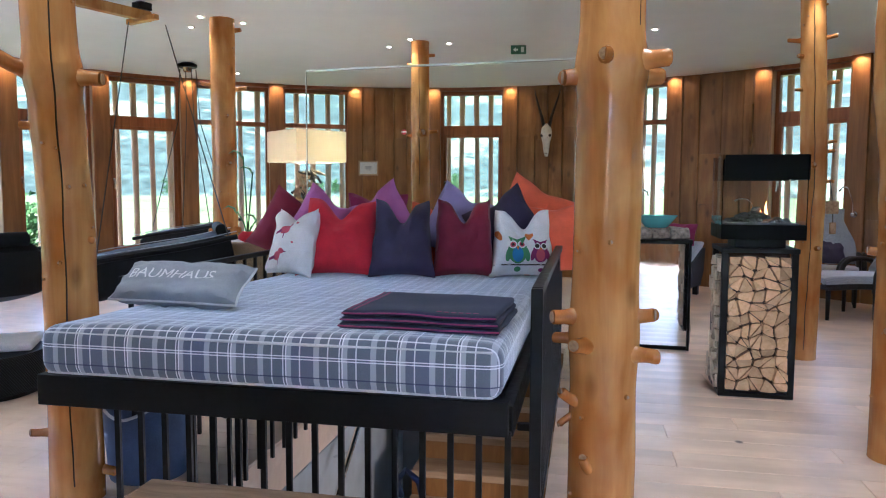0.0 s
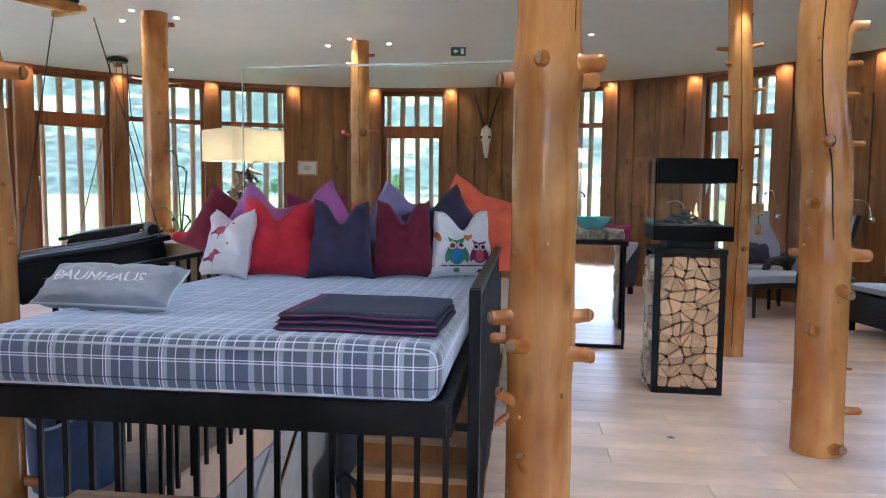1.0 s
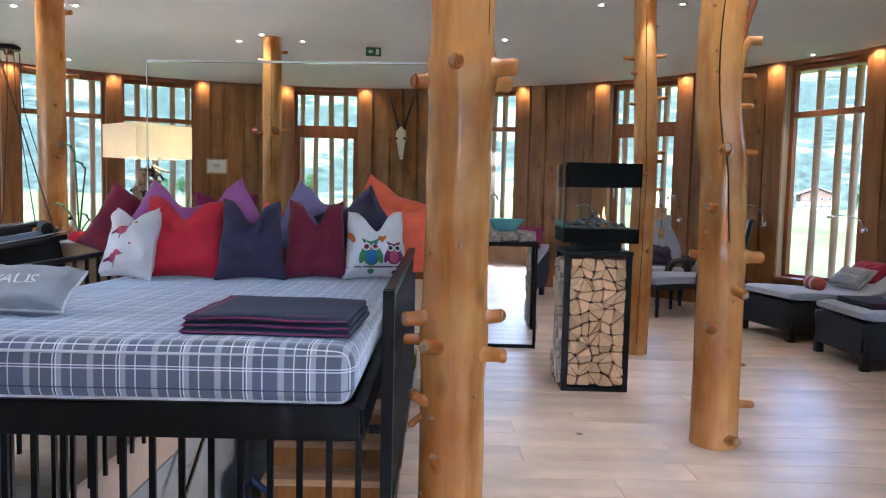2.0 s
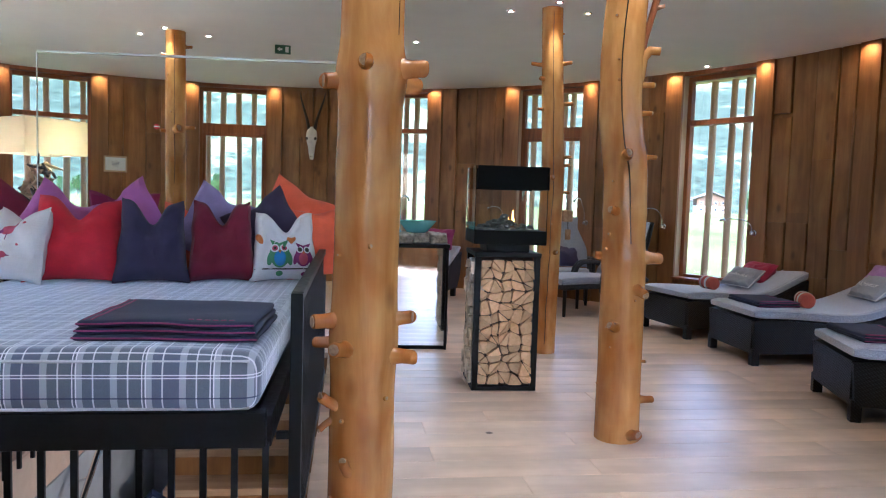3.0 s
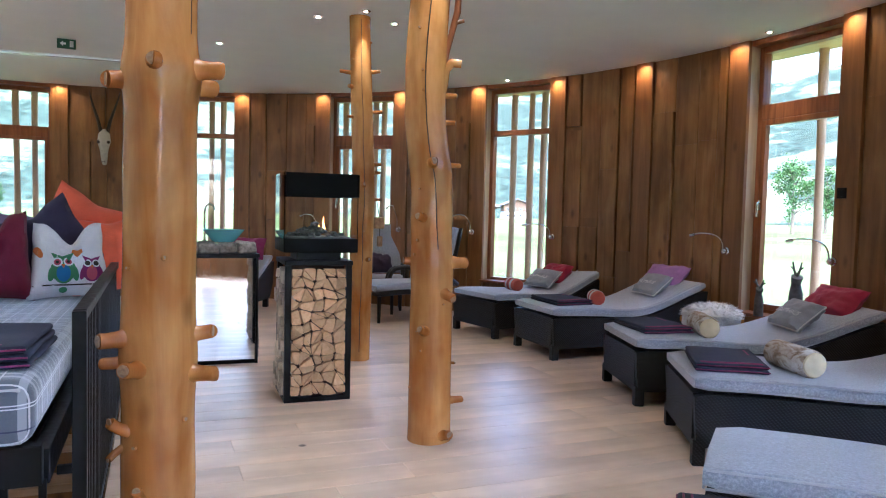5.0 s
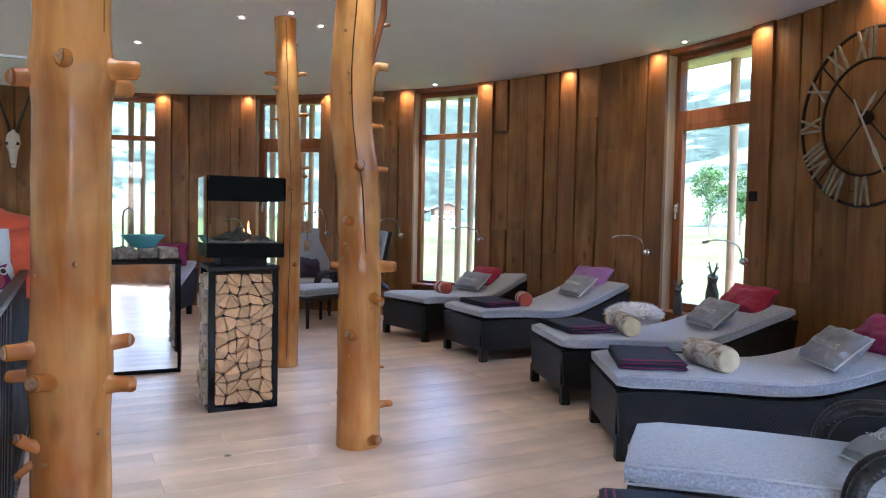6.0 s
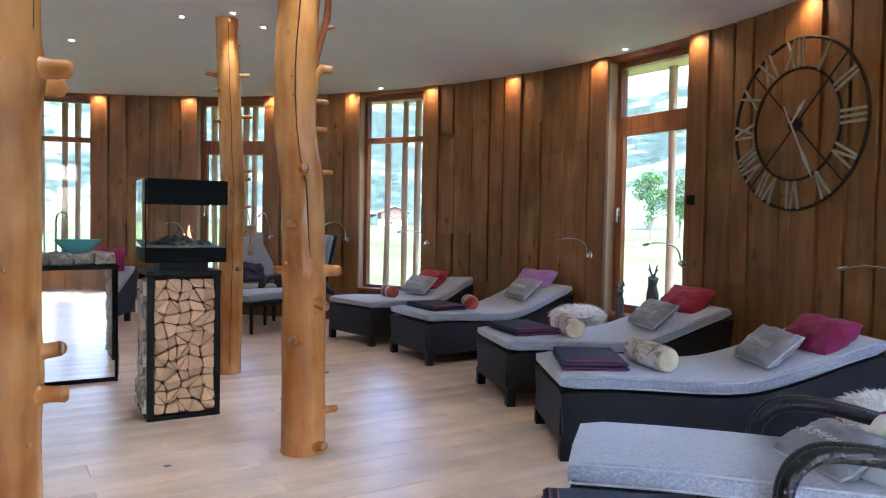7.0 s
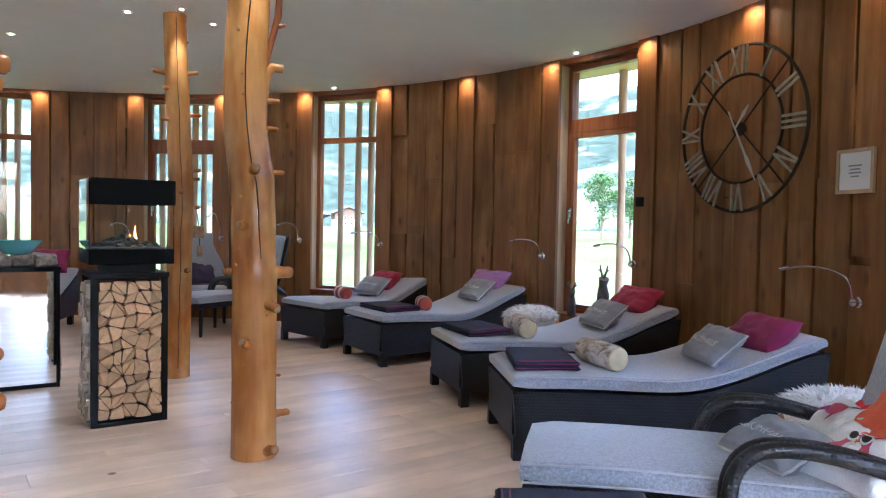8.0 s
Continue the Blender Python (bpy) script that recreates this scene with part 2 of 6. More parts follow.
res = bmesh.ops.extrude_face_region(bm, geom=list(bm.faces))
bmesh.ops.translate(bm, vec=(0, 0, -0.25), verts=[v for v in res["geom"] if isinstance(v, bmesh.types.BMVert)])
bmesh.ops.recalc_face_normals(bm, faces=bm.faces)
floor = part("floor", bm, OAK)
tagged(floor, "pale oiled oak plank floor with dark knots", "floor", kind="structure")

bm = bmesh.new()
ring_v = [bm.verts.new((CX + (R + 0.3) * math.sin(2 * math.pi * k / 96), CY + (R + 0.3) * math.cos(2 * math.pi * k / 96), H)) for k in range(96)]
bm.faces.new(ring_v)
res = bmesh.ops.extrude_face_region(bm, geom=list(bm.faces))
bmesh.ops.translate(bm, vec=(0, 0, 0.25), verts=[v for v in res["geom"] if isinstance(v, bmesh.types.BMVert)])
bmesh.ops.recalc_face_normals(bm, faces=bm.faces)
tagged(part("ceiling", bm, PLASTER), "flat white painted ceiling", "ceiling", kind="structure")

rng = random.Random(4)
wall = thing("wall_round", pose(0, 0, 0), "round wall of old brown oak boards", "wall", kind="structure")
n_posts = len(POSTS)
for i in range(n_posts):
    a, b = POSTS[i], POSTS[(i + 1) % n_posts]
    if b < a:
        b += 360
    if i in WINDOWS:
        part("wall_sill", bm_arc(a + 0.9, b - 0.9, R + 0.02, R + 0.3, 0, Z_SILL, 4), BOARD, wall)
        part("wall_head", bm_arc(a + 0.9, b - 0.9, R + 0.02, R + 0.3, Z_HEAD, H, 4), FRAME, wall)
        part("reveal", bm_arc(a, a + 0.9, R + 0.012, R + 0.3, 0, H, 2), REVEAL, wall)
        part("reveal", bm_arc(b - 0.9, b, R + 0.012, R + 0.3, 0, H, 2), REVEAL, wall)
    else:
        part("wall_back", bm_arc(a, b, R + 0.04, R + 0.3, 0, H, 6), BOARD, wall)


def board(phi0, phi1, z0, z1, proud, seed):
    """One old board: its two long edges wander, its face is slightly cupped."""
    n = max(3, int((z1 - z0) / 0.16))
    b = bmesh.new()
    rows = []
    for k in range(n + 1):
        z = z0 + (z1 - z0) * k / n
        e0 = 0.05 * noise.noise(Vector((seed, 0, z * 1.6))) + 0.03 * noise.noise(Vector((seed, 5, z * 6)))
        e1 = 0.05 * noise.noise(Vector((seed, 9, z * 1.6))) + 0.03 * noise.noise(Vector((seed, 14, z * 6)))
        row = []
        for a, r in ((phi0 + e0 - 0.02, R + 0.035), (phi0 + e0, R - proud + 0.006), (phi0 + e0 + 0.07, R - proud), (phi1 + e1 - 0.07, R - proud), (phi1 + e1, R - proud + 0.006), (phi1 + e1 + 0.02, R + 0.035)):
            row.append(b.verts.new((CX + r * math.sin(radians(a)), CY + r * math.cos(radians(a)), z)))
        rows.append(row)
    for p, q in zip(rows, rows[1:]):
        for k in range(5):
            b.faces.new((p[k], p[k + 1], q[k + 1], q[k]))
    b.faces.new(rows[0][::-1])
    b.faces.new(rows[-1])
    bmesh.ops.recalc_face_normals(b, faces=b.faces)
    part("board", b, BOARD, wall)


n_board = 0
for i in range(n_posts):
    a, b = POSTS[i], POSTS[(i + 1) % n_posts]
    if b < a:
        b += 360
    half = 0.95
    part("post", bm_arc(a - half, a + half, R - 0.025, R + 0.011, 0, H - 0.002, 4), POST, wall, "lit upright oak board")
    if i in WINDOWS:
        continue
    at = a + half + 0.03
    while at < b - half - 0.1:
        w = min(rng.uniform(1.5, 2.6), b - half - 0.03 - at)
        if b - half - 0.03 - at - w < 0.9:
            w = b - half - 0.03 - at
        cuts = [0.0] + sorted(rng.uniform(0.5, 2.5) for _ in range(rng.choice((1, 2, 3)))) + [H - 0.002]
        for z0, z1 in zip(cuts, cuts[1:]):
            if z1 - z0 < 0.08:
                continue
            n_board += 1
            gap = rng.choice((0.015, 0.015, 0.015, 0.18, 0.27))      # some edges stand open as a dark joint
            board(at, at + w - gap, z0, z1 - 0.0015, rng.choice((0.0, 0.003, 0.008)), n_board * 3.7)
        if rng.random() < 0.16:                               # a narrow strip nailed over the joint
            z0 = rng.uniform(0.3, 1.6)
            board(at + w - 0.26, at + w, z0, z0 + rng.uniform(0.5, 1.1), 0.026, n_board * 7.1)
        at += w


def window(k, i, opens):
    a, b = POSTS[i], POSTS[(i + 1) % n_posts]
    if b < a:
        b += 360
    mid = (a + b) / 2
    width = 2 * (R + 0.2) * math.tan(radians((b - a) / 2 - 0.85))
    g = thing("window_%d" % k, on_wall(mid, 0, -0.16), "tall larch-framed window with a top light", "window", kind="structure")
    rail0, rail1 = (2.225, 2.365) if opens else (2.305, 2.372)
    f = 0.06
    x = width / 2
    part("frame", joined(bm_box(f, 0.09, Z_HEAD - Z_SILL, 0.006, (-x + f / 2, 0, (Z_HEAD + Z_SILL) / 2)),
                         bm_box(f, 0.09, Z_HEAD - Z_SILL, 0.006, (x - f / 2, 0, (Z_HEAD + Z_SILL) / 2)),
                         bm_box(width - 2 * f, 0.088, f, 0.006, (0, 0, Z_HEAD - f / 2)),
                         bm_box(width - 2 * f, 0.088, 0.06, 0.006, (0, 0, Z_SILL + 0.03)),
                         bm_box(width - 2 * f, 0.094, rail1 - rail0, 0.006, (0, 0, (rail0 + rail1) / 2))), FRAME, g)
    inner = width - 2 * f
    if opens:
        s = 0.05
        part("sash", joined(bm_box(s, 0.06, rail0 - Z_SILL - 0.06, 0.005, (-inner / 2 + s / 2, -0.02, (rail0 + Z_SILL + 0.06) / 2)),
                            bm_box(s, 0.06, rail0 - Z_SILL - 0.06, 0.005, (inner / 2 - s / 2, -0.02, (rail0 + Z_SILL + 0.06) / 2)),
                            bm_box(inner - 2 * s, 0.058, s, 0.005, (0, -0.02, rail0 - s / 2)),
                            bm_box(inner - 2 * s, 0.058, s, 0.005, (0, -0.02, Z_SILL + 0.06 + s / 2))), FRAME, g)
        part("handle", joined(bm_box(0.028, 0.012, 0.09, 0.004, (-inner / 2 + s / 2, -0.056, 1.44)),
                              bm_box(0.018, 0.018, 0.14, 0.006, (-inner / 2 + s / 2, -0.085, 1.40)),
                              bm_box(0.016, 0.03, 0.016, 0.003, (-inner / 2 + s / 2, -0.07, 1.46))), CHROME, g, "chrome lever handle")
    for z0, z1 in ((Z_SILL + 0.05, rail0), (rail1, Z_HEAD - f)):
        p = part("pane", bm_box(inner, 0.008, z1 - z0, 0, (0, 0.02, (z0 + z1) / 2)), GLASS, g)
        p.visible_shadow = False
    part("window_sill", bm_box(width, 0.24, 0.03, 0.006, (0, -0.10, Z_SILL + 0.012)), FRAME, g)


for k, (i, opens) in enumerate(WINDOWS.items()):
    window(k + 1, i, opens)

SOFFIT = wood("pale_soffit", (0.58, 0.38, 0.19), (0.74, 0.54, 0.31), (6, 6, 6), 0.6)
eave = part("eave", bm_arc(-180, 180, R + 0.301, R + 0.84, 2.93, 3.15, 96), SOFFIT)
tagged(eave, "pale boarded soffit of the roof overhang", "eave", kind="structure")

# ---- more materials ----
def wicker(name, base):
    m, nt, b = mat(name, 0.42)
    v = coords(nt, (1, 1, 1))
    w1 = node(nt, "ShaderNodeTexWave", Scale=38.0, Distortion=0.5, Detail=1.0)
    w1.bands_direction = "Z"
    w2 = node(nt, "ShaderNodeTexWave", Scale=30.0, Distortion=0.5, Detail=1.0)
    w2.bands_direction = "DIAGONAL"
    for w in (w1, w2):
        nt.links.new(v, w.inputs[0])
    mul = nt.nodes.new("ShaderNodeMath")
    mul.operation = "MULTIPLY"
    nt.links.new(w1.outputs["Fac"], mul.inputs[0])
    nt.links.new(w2.outputs["Fac"], mul.inputs[1])
    col = ramp(nt, mul.outputs[0], [(0.1, tuple(c * 0.35 for c in base)), (0.6, base), (0.9, tuple(c * 2.0 for c in base))])
    nt.links.new(col, b.inputs["Base Color"])
    bump(nt, b, mul.outputs[0], 0.7, 0.006)
    b.inputs["Specular IOR Level"].default_value = 0.3
    return m


def plaid(name):
    m, nt, b = mat(name, 0.9)
    tc = nt.nodes.new("ShaderNodeTexCoord")
    sep = nt.nodes.new("ShaderNodeSeparateXYZ")
    nt.links.new(tc.outputs["Object"], sep.inputs[0])

    def math_node(op, a, c=None):
        n = nt.nodes.new("ShaderNodeMath")
        n.operation = op
        for sock, v in zip(n.inputs, (a, c)):
            if v is None:
                continue
            if isinstance(v, (int, float)):
                sock.default_value = v
            else:
                nt.links.new(v, sock)
        return n.outputs[0]

    def stripe(src, period, width, offset):
        return math_node("LESS_THAN", math_node("FRACT", math_node("DIVIDE", math_node("ADD", src, offset + 50 * period), period)), width / period)

    nz = node(nt, "ShaderNodeTexNoise", Scale=420.0, Detail=2.0)
    nt.links.new(tc.outputs["Object"], nz.inputs[0])
    col = ramp(nt, nz.outputs[0], [(0.3, (0.105, 0.117, 0.146)), (0.7, (0.155, 0.17, 0.205))])
    pale, soft, dark, tint = (0.84, 0.84, 0.87), (0.60, 0.61, 0.65), (0.035, 0.04, 0.10), (0.11, 0.12, 0.21)
    for src, shift in ((sep.outputs["X"], 0.03), (sep.outputs["Y"], 0.03)):
        col = mixed(nt, col, tint, math_node("MULTIPLY", stripe(src, 0.428, 0.10, shift + 0.2), 0.4))
        col = mixed(nt, col, soft, math_node("MULTIPLY", stripe(src, 0.107, 0.022, shift), 0.50))
        col = mixed(nt, col, pale, math_node("MULTIPLY", stripe(src, 0.107, 0.005, shift + 0.055), 0.7))
        for off in (0.0, 0.011):
            col = mixed(nt, col, pale, math_node("MULTIPLY", stripe(src, 0.214, 0.004, shift + off), 0.85))
    z = sep.outputs["Z"]
    for off in (0.0, 0.010):
        col = mixed(nt, col, pale, math_node("MULTIPLY", stripe(z, 0.130, 0.004, -0.575 + off), 0.8))
    col = mixed(nt, col, dark, math_node("MULTIPLY", stripe(z, 0.5, 0.005, -0.628), 0.8))
    nt.links.new(col, b.inputs["Base Color"])
    b.inputs["Sheen Weight"].default_value = 1.0
    b.inputs["Sheen Roughness"].default_value = 0.34
    b.inputs["Sheen Tint"].default_value = (0.9, 0.93, 1.0, 1)
    bump(nt, b, nz.outputs[0], 0.25, 0.002)
    return m


WICKER = wicker("dark_wicker", (0.015, 0.0145, 0.0145))
PLAID = plaid("grey_plaid_cloth")
RED = cloth("red_linen", (0.66, 0.022, 0.045))
NAVYLIN = cloth("navy_linen", (0.050, 0.040, 0.092))
BURG = cloth("burgundy_linen", (0.19, 0.013, 0.040))
PURP = cloth("purple_linen", (0.46, 0.15, 0.44))
LILAC = cloth("lilac_linen", (0.34, 0.17, 0.42))
BLUEP = cloth("violet_linen", (0.31, 0.26, 0.50))
ORANGE = cloth("orange_linen", (0.84, 0.15, 0.06))
MAGENTA = cloth("magenta_linen", (0.24, 0.013, 0.090))
RASPBERRY = cloth("raspberry_linen", (0.30, 0.010, 0.042))
WHITE = cloth("white_cotton", (0.84, 0.84, 0.86), mottle=0.05)
CORAL = cloth("coral_cloth", (0.50, 0.10, 0.06))
LETTER = plain("pale_print", (0.68, 0.68, 0.70), 0.9, relief=0)
FUR = cloth("white_fur", (0.78, 0.77, 0.74), 90.0, mottle=0.1)
LEATHER = plain("black_leather", (0.010, 0.010, 0.012), 0.55, 0, 0.2, 30.0, 0.15)
LEATHER.node_tree.nodes["Principled BSDF"].inputs["Specular IOR Level"].default_value = 0.2
SLATE = plain("dark_stone", (0.115, 0.115, 0.12), 0.8, 0, 0.5, 14.0, 0.5)
TURQ = plain("turquoise_ceramic", (0.22, 0.58, 0.61), 0.15, 0, 0.05, 5.0, 0)
BIRCH, bnt, bpr = mat("birch_print", 0.85)
flakes = node(bnt, "ShaderNodeTexNoise", Scale=16.0, Detail=6.0, Roughness=0.65, Distortion=0.8)
bnt.links.new(coords(bnt, (1, 1, 0.6)), flakes.inputs[0])
bnt.links.new(ramp(bnt, flakes.outputs[0], [(0.34, (0.17, 0.10, 0.055)), (0.46, (0.42, 0.33, 0.24)), (0.54, (0.62, 0.57, 0.50)), (0.7, (0.78, 0.75, 0.70))]), bpr.inputs["Base Color"])
bump(bnt, bpr, flakes.outputs[0], 0.15)
CUT = plain("cut_wood_print", (0.70, 0.60, 0.38), 0.8, 0, 0.15, 10.0, 0)
BONE = plain("bone", (0.62, 0.58, 0.50), 0.7, 0, 0.12, 20.0, 0.2)
HORN = plain("dark_horn", (0.03, 0.022, 0.016), 0.45, 0, 0.3, 25.0, 0.4)
BRASS = plain("aged_numeral", (0.38, 0.35, 0.25), 0.6, 0.3, 0.2, 20.0)
IRON = plain("rusty_iron", (0.03, 0.022, 0.016), 0.7, 0.4, 0.4, 20.0, 0.3)
SILVER = plain("silver_hand", (0.55, 0.52, 0.46), 0.35, 0.8, 0.1)
SHADE = plain("cream_lampshade", (0.80, 0.74, 0.60), 0.9, 0, 0.03, 40.0, 0.05)
snt = SHADE.node_tree
thin = node(snt, "ShaderNodeBsdfTranslucent", Color=(0.85, 0.76, 0.58, 1))
both = node(snt, "ShaderNodeMixShader", Fac=0.55)
snt.links.new(snt.nodes["Principled BSDF"].outputs[0], both.inputs[1])
snt.links.new(thin.outputs[0], both.inputs[2])
snt.links.new(both.outputs[0], snt.nodes["Material Output"].inputs[0])
ROPE = plain("dark_rope", (0.06, 0.055, 0.05), 0.9, 0, 0.2, 60.0, 0.2)
LEAF = plain("green_leaf", (0.06, 0.17, 0.04), 0.5, 0, 0.25, 12.0, 0.1)
GREEN = plain("exit_green", (0.02, 0.10, 0.05), 0.4, 0, 0.05, relief=0)
PAPER = plain("paper", (0.75, 0.75, 0.72), 0.9, 0, 0.02, relief=0)
CHIP = wood("split_beech", (0.66, 0.40, 0.19), (0.86, 0.60, 0.34), (40, 40, 40), 0.75, 0, 0.28, 0.3)
# whitish birch ends, made paler: window light from the left is in the colour
BIRCHEND_LIT = wood("birch_end_lit", (0.72, 0.61, 0.47), (0.92, 0.83, 0.69), (40, 40, 40), 0.75, 0, 0.3, 0.3)
BARK = plain("white_bark", (0.34, 0.29, 0.235), 0.85, 0, 0.5, 30.0, 0.4)
DENIM = cloth("blue_canvas", (0.012, 0.022, 0.07))
BASKET = cloth("blue_felt", (0.085, 0.115, 0.20), 200.0)
STRAND = plain("wicker_strand", (0.017, 0.0165, 0.017), 0.36, 0, 0.3, 60.0, 0.1)
RATTAN = wicker("pale_rattan", (0.42, 0.30, 0.16))
BULB = glow("bulb", (1.0, 0.82, 0.55), 26.0)
FLAME = glow("flame", (1.0, 0.30, 0.05), 1.2)
WARM = glow("lamp_face", (1.0, 0.86, 0.62), 9.0)
SCREEN = clear("screen_glass", (0.93, 0.98, 0.95), 1.2)
FIREGLASS = clear("fire_glass", (0.98, 0.99, 0.985), 1.12)
HOOD = plain("hood_black", (0.003, 0.003, 0.003), 0.5, 0, 0.1, relief=0)
HOOD.node_tree.nodes["Principled BSDF"].inputs["Specular IOR Level"].default_value = 0.08
EDGE = plain("glass_edge", (0.86, 0.92, 0.90), 0.2, 0, 0.02, relief=0)


# ---- tree trunks ----
def bm_trunk(height, r0, r1, seed, bends, crack=None, sides=40, rings=70, swells=()):
    """A peeled trunk: swellings, slight bends, and one long drying crack as a groove."""
    bm = bmesh.new()
    off = Vector((seed * 7.3, seed * 3.1, 0))
    rows = []
    base = [2 * math.pi * k / sides for k in range(sides)]
    for j in range(rings + 1):
        z = height * j / rings
        t = j / rings
        cx = np.interp(z, [b[0] for b in bends], [b[1] for b in bends])
        cy = np.interp(z, [b[0] for b in bends], [b[2] for b in bends])
        row = []
        ca = 0.0
        if crack:
            ca = crack[0] + 0.35 * noise.noise(Vector((seed, 0, z * 0.7))) + 0.09 * noise.noise(Vector((seed, 3, z * 4)))
        for k, a in enumerate(base):
            r = (r0 + (r1 - r0) * t) * (1 + sum(amp * math.exp(-((z - sz) / wide) ** 2) for sz, amp, wide in swells))
            r *= 1 + 0.035 * noise.noise(off + Vector((math.cos(a) * 0.7, math.sin(a) * 0.7, z * 1.3))) + 0.03 * noise.noise(off + Vector((math.cos(a), math.sin(a), z * 4.0)))
            if crack and k in (0, 1, sides - 1):
                a = {0: 0.0, 1: 0.028, sides - 1: -0.028}[k]
            a2 = a + ca
            if crack and k == 0 and crack[1] < z < crack[2]:
                r -= 0.028 * max(0.0, 0.55 + noise.noise(Vector((seed, 9, z * 1.5)))) * min(1, (z - crack[1]) / 0.2, (crack[2] - z) / 0.2)
            row.append(bm.verts.new((cx + r * math.cos(a2), cy + r * math.sin(a2), z)))
        rows.append(row)
    for j, (a, b) in enumerate(zip(rows, rows[1:])):
        z = height * (j + 0.5) / rings
        for k in range(sides):
            f = bm.faces.new((a[k], a[(k + 1) % sides], b[(k + 1) % sides], b[k]))
            if crack and k in (0, sides - 1) and crack[1] < z < crack[2]:
                f.material_index = 1
    bm.faces.new(rows[0][::-1])
    bm.faces.new(rows[-1])
    bmesh.ops.recalc_face_normals(bm, faces=bm.faces)
    return bm


def bm_stub(r, length, rise, seed):
    """A sawn branch: wide where it leaves the trunk, blunt at the end. Along x."""
    k = random.Random(seed)
    pts, rad = [], []
    for i, t in enumerate((0.0, 0.2, 0.4, 0.6, 0.8, 0.97, 1.0)):
        pts.append((length * t, k.uniform(-0.1, 0.1) * r, rise * length * t * t))
        rad.append(r * (1.9, 1.5, 1.15, 1.02, 1.0, 1.0, 0.9)[i])
    return bm_tube(pts, rad, 12)


def tree(x, y, r0, r1, seed, stubs, view, label, bends=((0, 0, 0), (3, 0, 0)), crack=None, swells=()):
    """stubs: height, bearing in degrees from the viewer's side (90 is to the viewer's right), radius, length, rise."""
    g = thing("log_column", pose(x, y, 0), label, "tree trunk", "tree trunk columns")
    t = part("trunk", bm_trunk(H, r0, r1, seed, bends, crack, swells=swells), PINE, g, smooth=True)
    t.data.materials.append(CRACK_GAP_SHADE)
    for i, (z, side, r, length, rise) in enumerate(stubs):
        a = radians(-90 - view + side)
        cx = np.interp(z, [b[0] for b in bends], [b[1] for b in bends])
        cy = np.interp(z, [b[0] for b in bends], [b[2] for b in bends])
        rr = r0 + (r1 - r0) * z / H - 0.035
        s = part("branch_stub", bm_stub(r, length + 0.035, rise, seed * 50 + i), PINE, g, smooth=True,
                 m=pose(cx + rr * math.cos(a), cy + rr * math.sin(a), z, 0, 0, math.degrees(a)))
        part("cut_end", bm_lathe([(r * 0.72, 0), (r * 0.78, 0.004), (r * 0.4, 0.006), (0.001, 0.006)], 12), PINE_END, s,
             m=pose(length + 0.035, 0, rise * (length + 0.035), 0, 90, 0))
    k = random.Random(seed + 77)
    for i in range(11):
        z, a, r = k.uniform(0.15, 2.75), radians(-90 - view + k.uniform(-85, 85)), k.uniform(0.005, 0.010)
        cx = np.interp(z, [b[0] for b in bends], [b[1] for b in bends])
        cy = np.interp(z, [b[0] for b in bends], [b[2] for b in bends])
        rr = r0 + (r1 - r0) * z / H - 0.019
        s = part("knot", bm_stub(r, 0.026, 0.1, seed * 90 + i), PINE, g, smooth=True,
                 m=pose(cx + rr * math.cos(a), cy + rr * math.sin(a), z, 0, 0, math.degrees(a)))
        part("cut_end", bm_lathe([(r * 0.66, 0), (r * 0.7, 0.002), (0.001, 0.003)], 10), PINE_END, s, m=pose(0.026, 0, 0.003, 0, 90, 0))
    return g


tree(0.57, 2.49, 0.118, 0.112, 1,
     [(1.745, -8, 0.026, 0.035, 0.1), (1.70, -78, 0.028, 0.05, -0.05), (1.745, 68, 0.03, 0.085, 0.0), (1.70, 100, 0.03, 0.055, 0.0),
      (0.87, -66, 0.026, 0.075, 0.0), (0.785, -88, 0.02, 0.055, 0.0), (0.875, 80, 0.024, 0.055, 0.1), (0.75, 65, 0.026, 0.08, 0.0),
      (0.78, -30, 0.026, 0.075, 0.1), (0.57, -58, 0.019, 0.05, 0.5), (0.52, -70, 0.012, 0.04, -0.5), (0.34, -24, 0.018, 0.03, 0.9)],
     12.9, "honey-coloured peeled pine trunk column with sawn branch stubs",
     ((0, 0.0, 0), (1.0, 0.0, 0), (1.7, 0.006, 0.0), (3, 0.01, 0.01)), (radians(-60), 1.85, 2.9), ((1.73, 0.13, 0.07), (0.80, 0.07, 0.10)))
a2 = radians(31.8)
sx, sy = math.cos(a2), -math.sin(a2)      # sideways on the second trunk


def lat(v):
    return (v * sx, v * sy)


tree(2.19, 3.45, 0.125, 0.108, 2,
     [(1.57, 6, 0.026, 0.06, 0.1), (1.27, -24, 0.024, 0.06, 0.1), (1.02, -80, 0.022, 0.04, 0.1), (1.02, 80, 0.032, 0.075, 0.0), (0.85, 38, 0.026, 0.07, -0.2),
      (0.64, -18, 0.024, 0.07, 0.2), (0.23, 85, 0.02, 0.06, 0.1), (0.05, 38, 0.026, 0.06, 0.2), (1.96, 100, 0.016, 0.065, 0.0), (1.81, 105, 0.014, 0.06, 0.0),
      (1.57, 105, 0.014, 0.06, 0.0), (0.45, 75, 0.008, 0.02, 0.0)],
     31.8, "honey-coloured peeled pine trunk with stubs and a dead branch",
     ((0, *lat(0.052)), (0.9, *lat(0.05)), (1.5, *lat(0.035)), (1.8, *lat(-0.005)), (2.1, *lat(-0.012)), (3, *lat(0.03))), (radians(-112), 1.1, 2.9), ((1.0, 0.05, 0.06), (1.55, 0.04, 0.07), (1.27, 0.04, 0.05)))
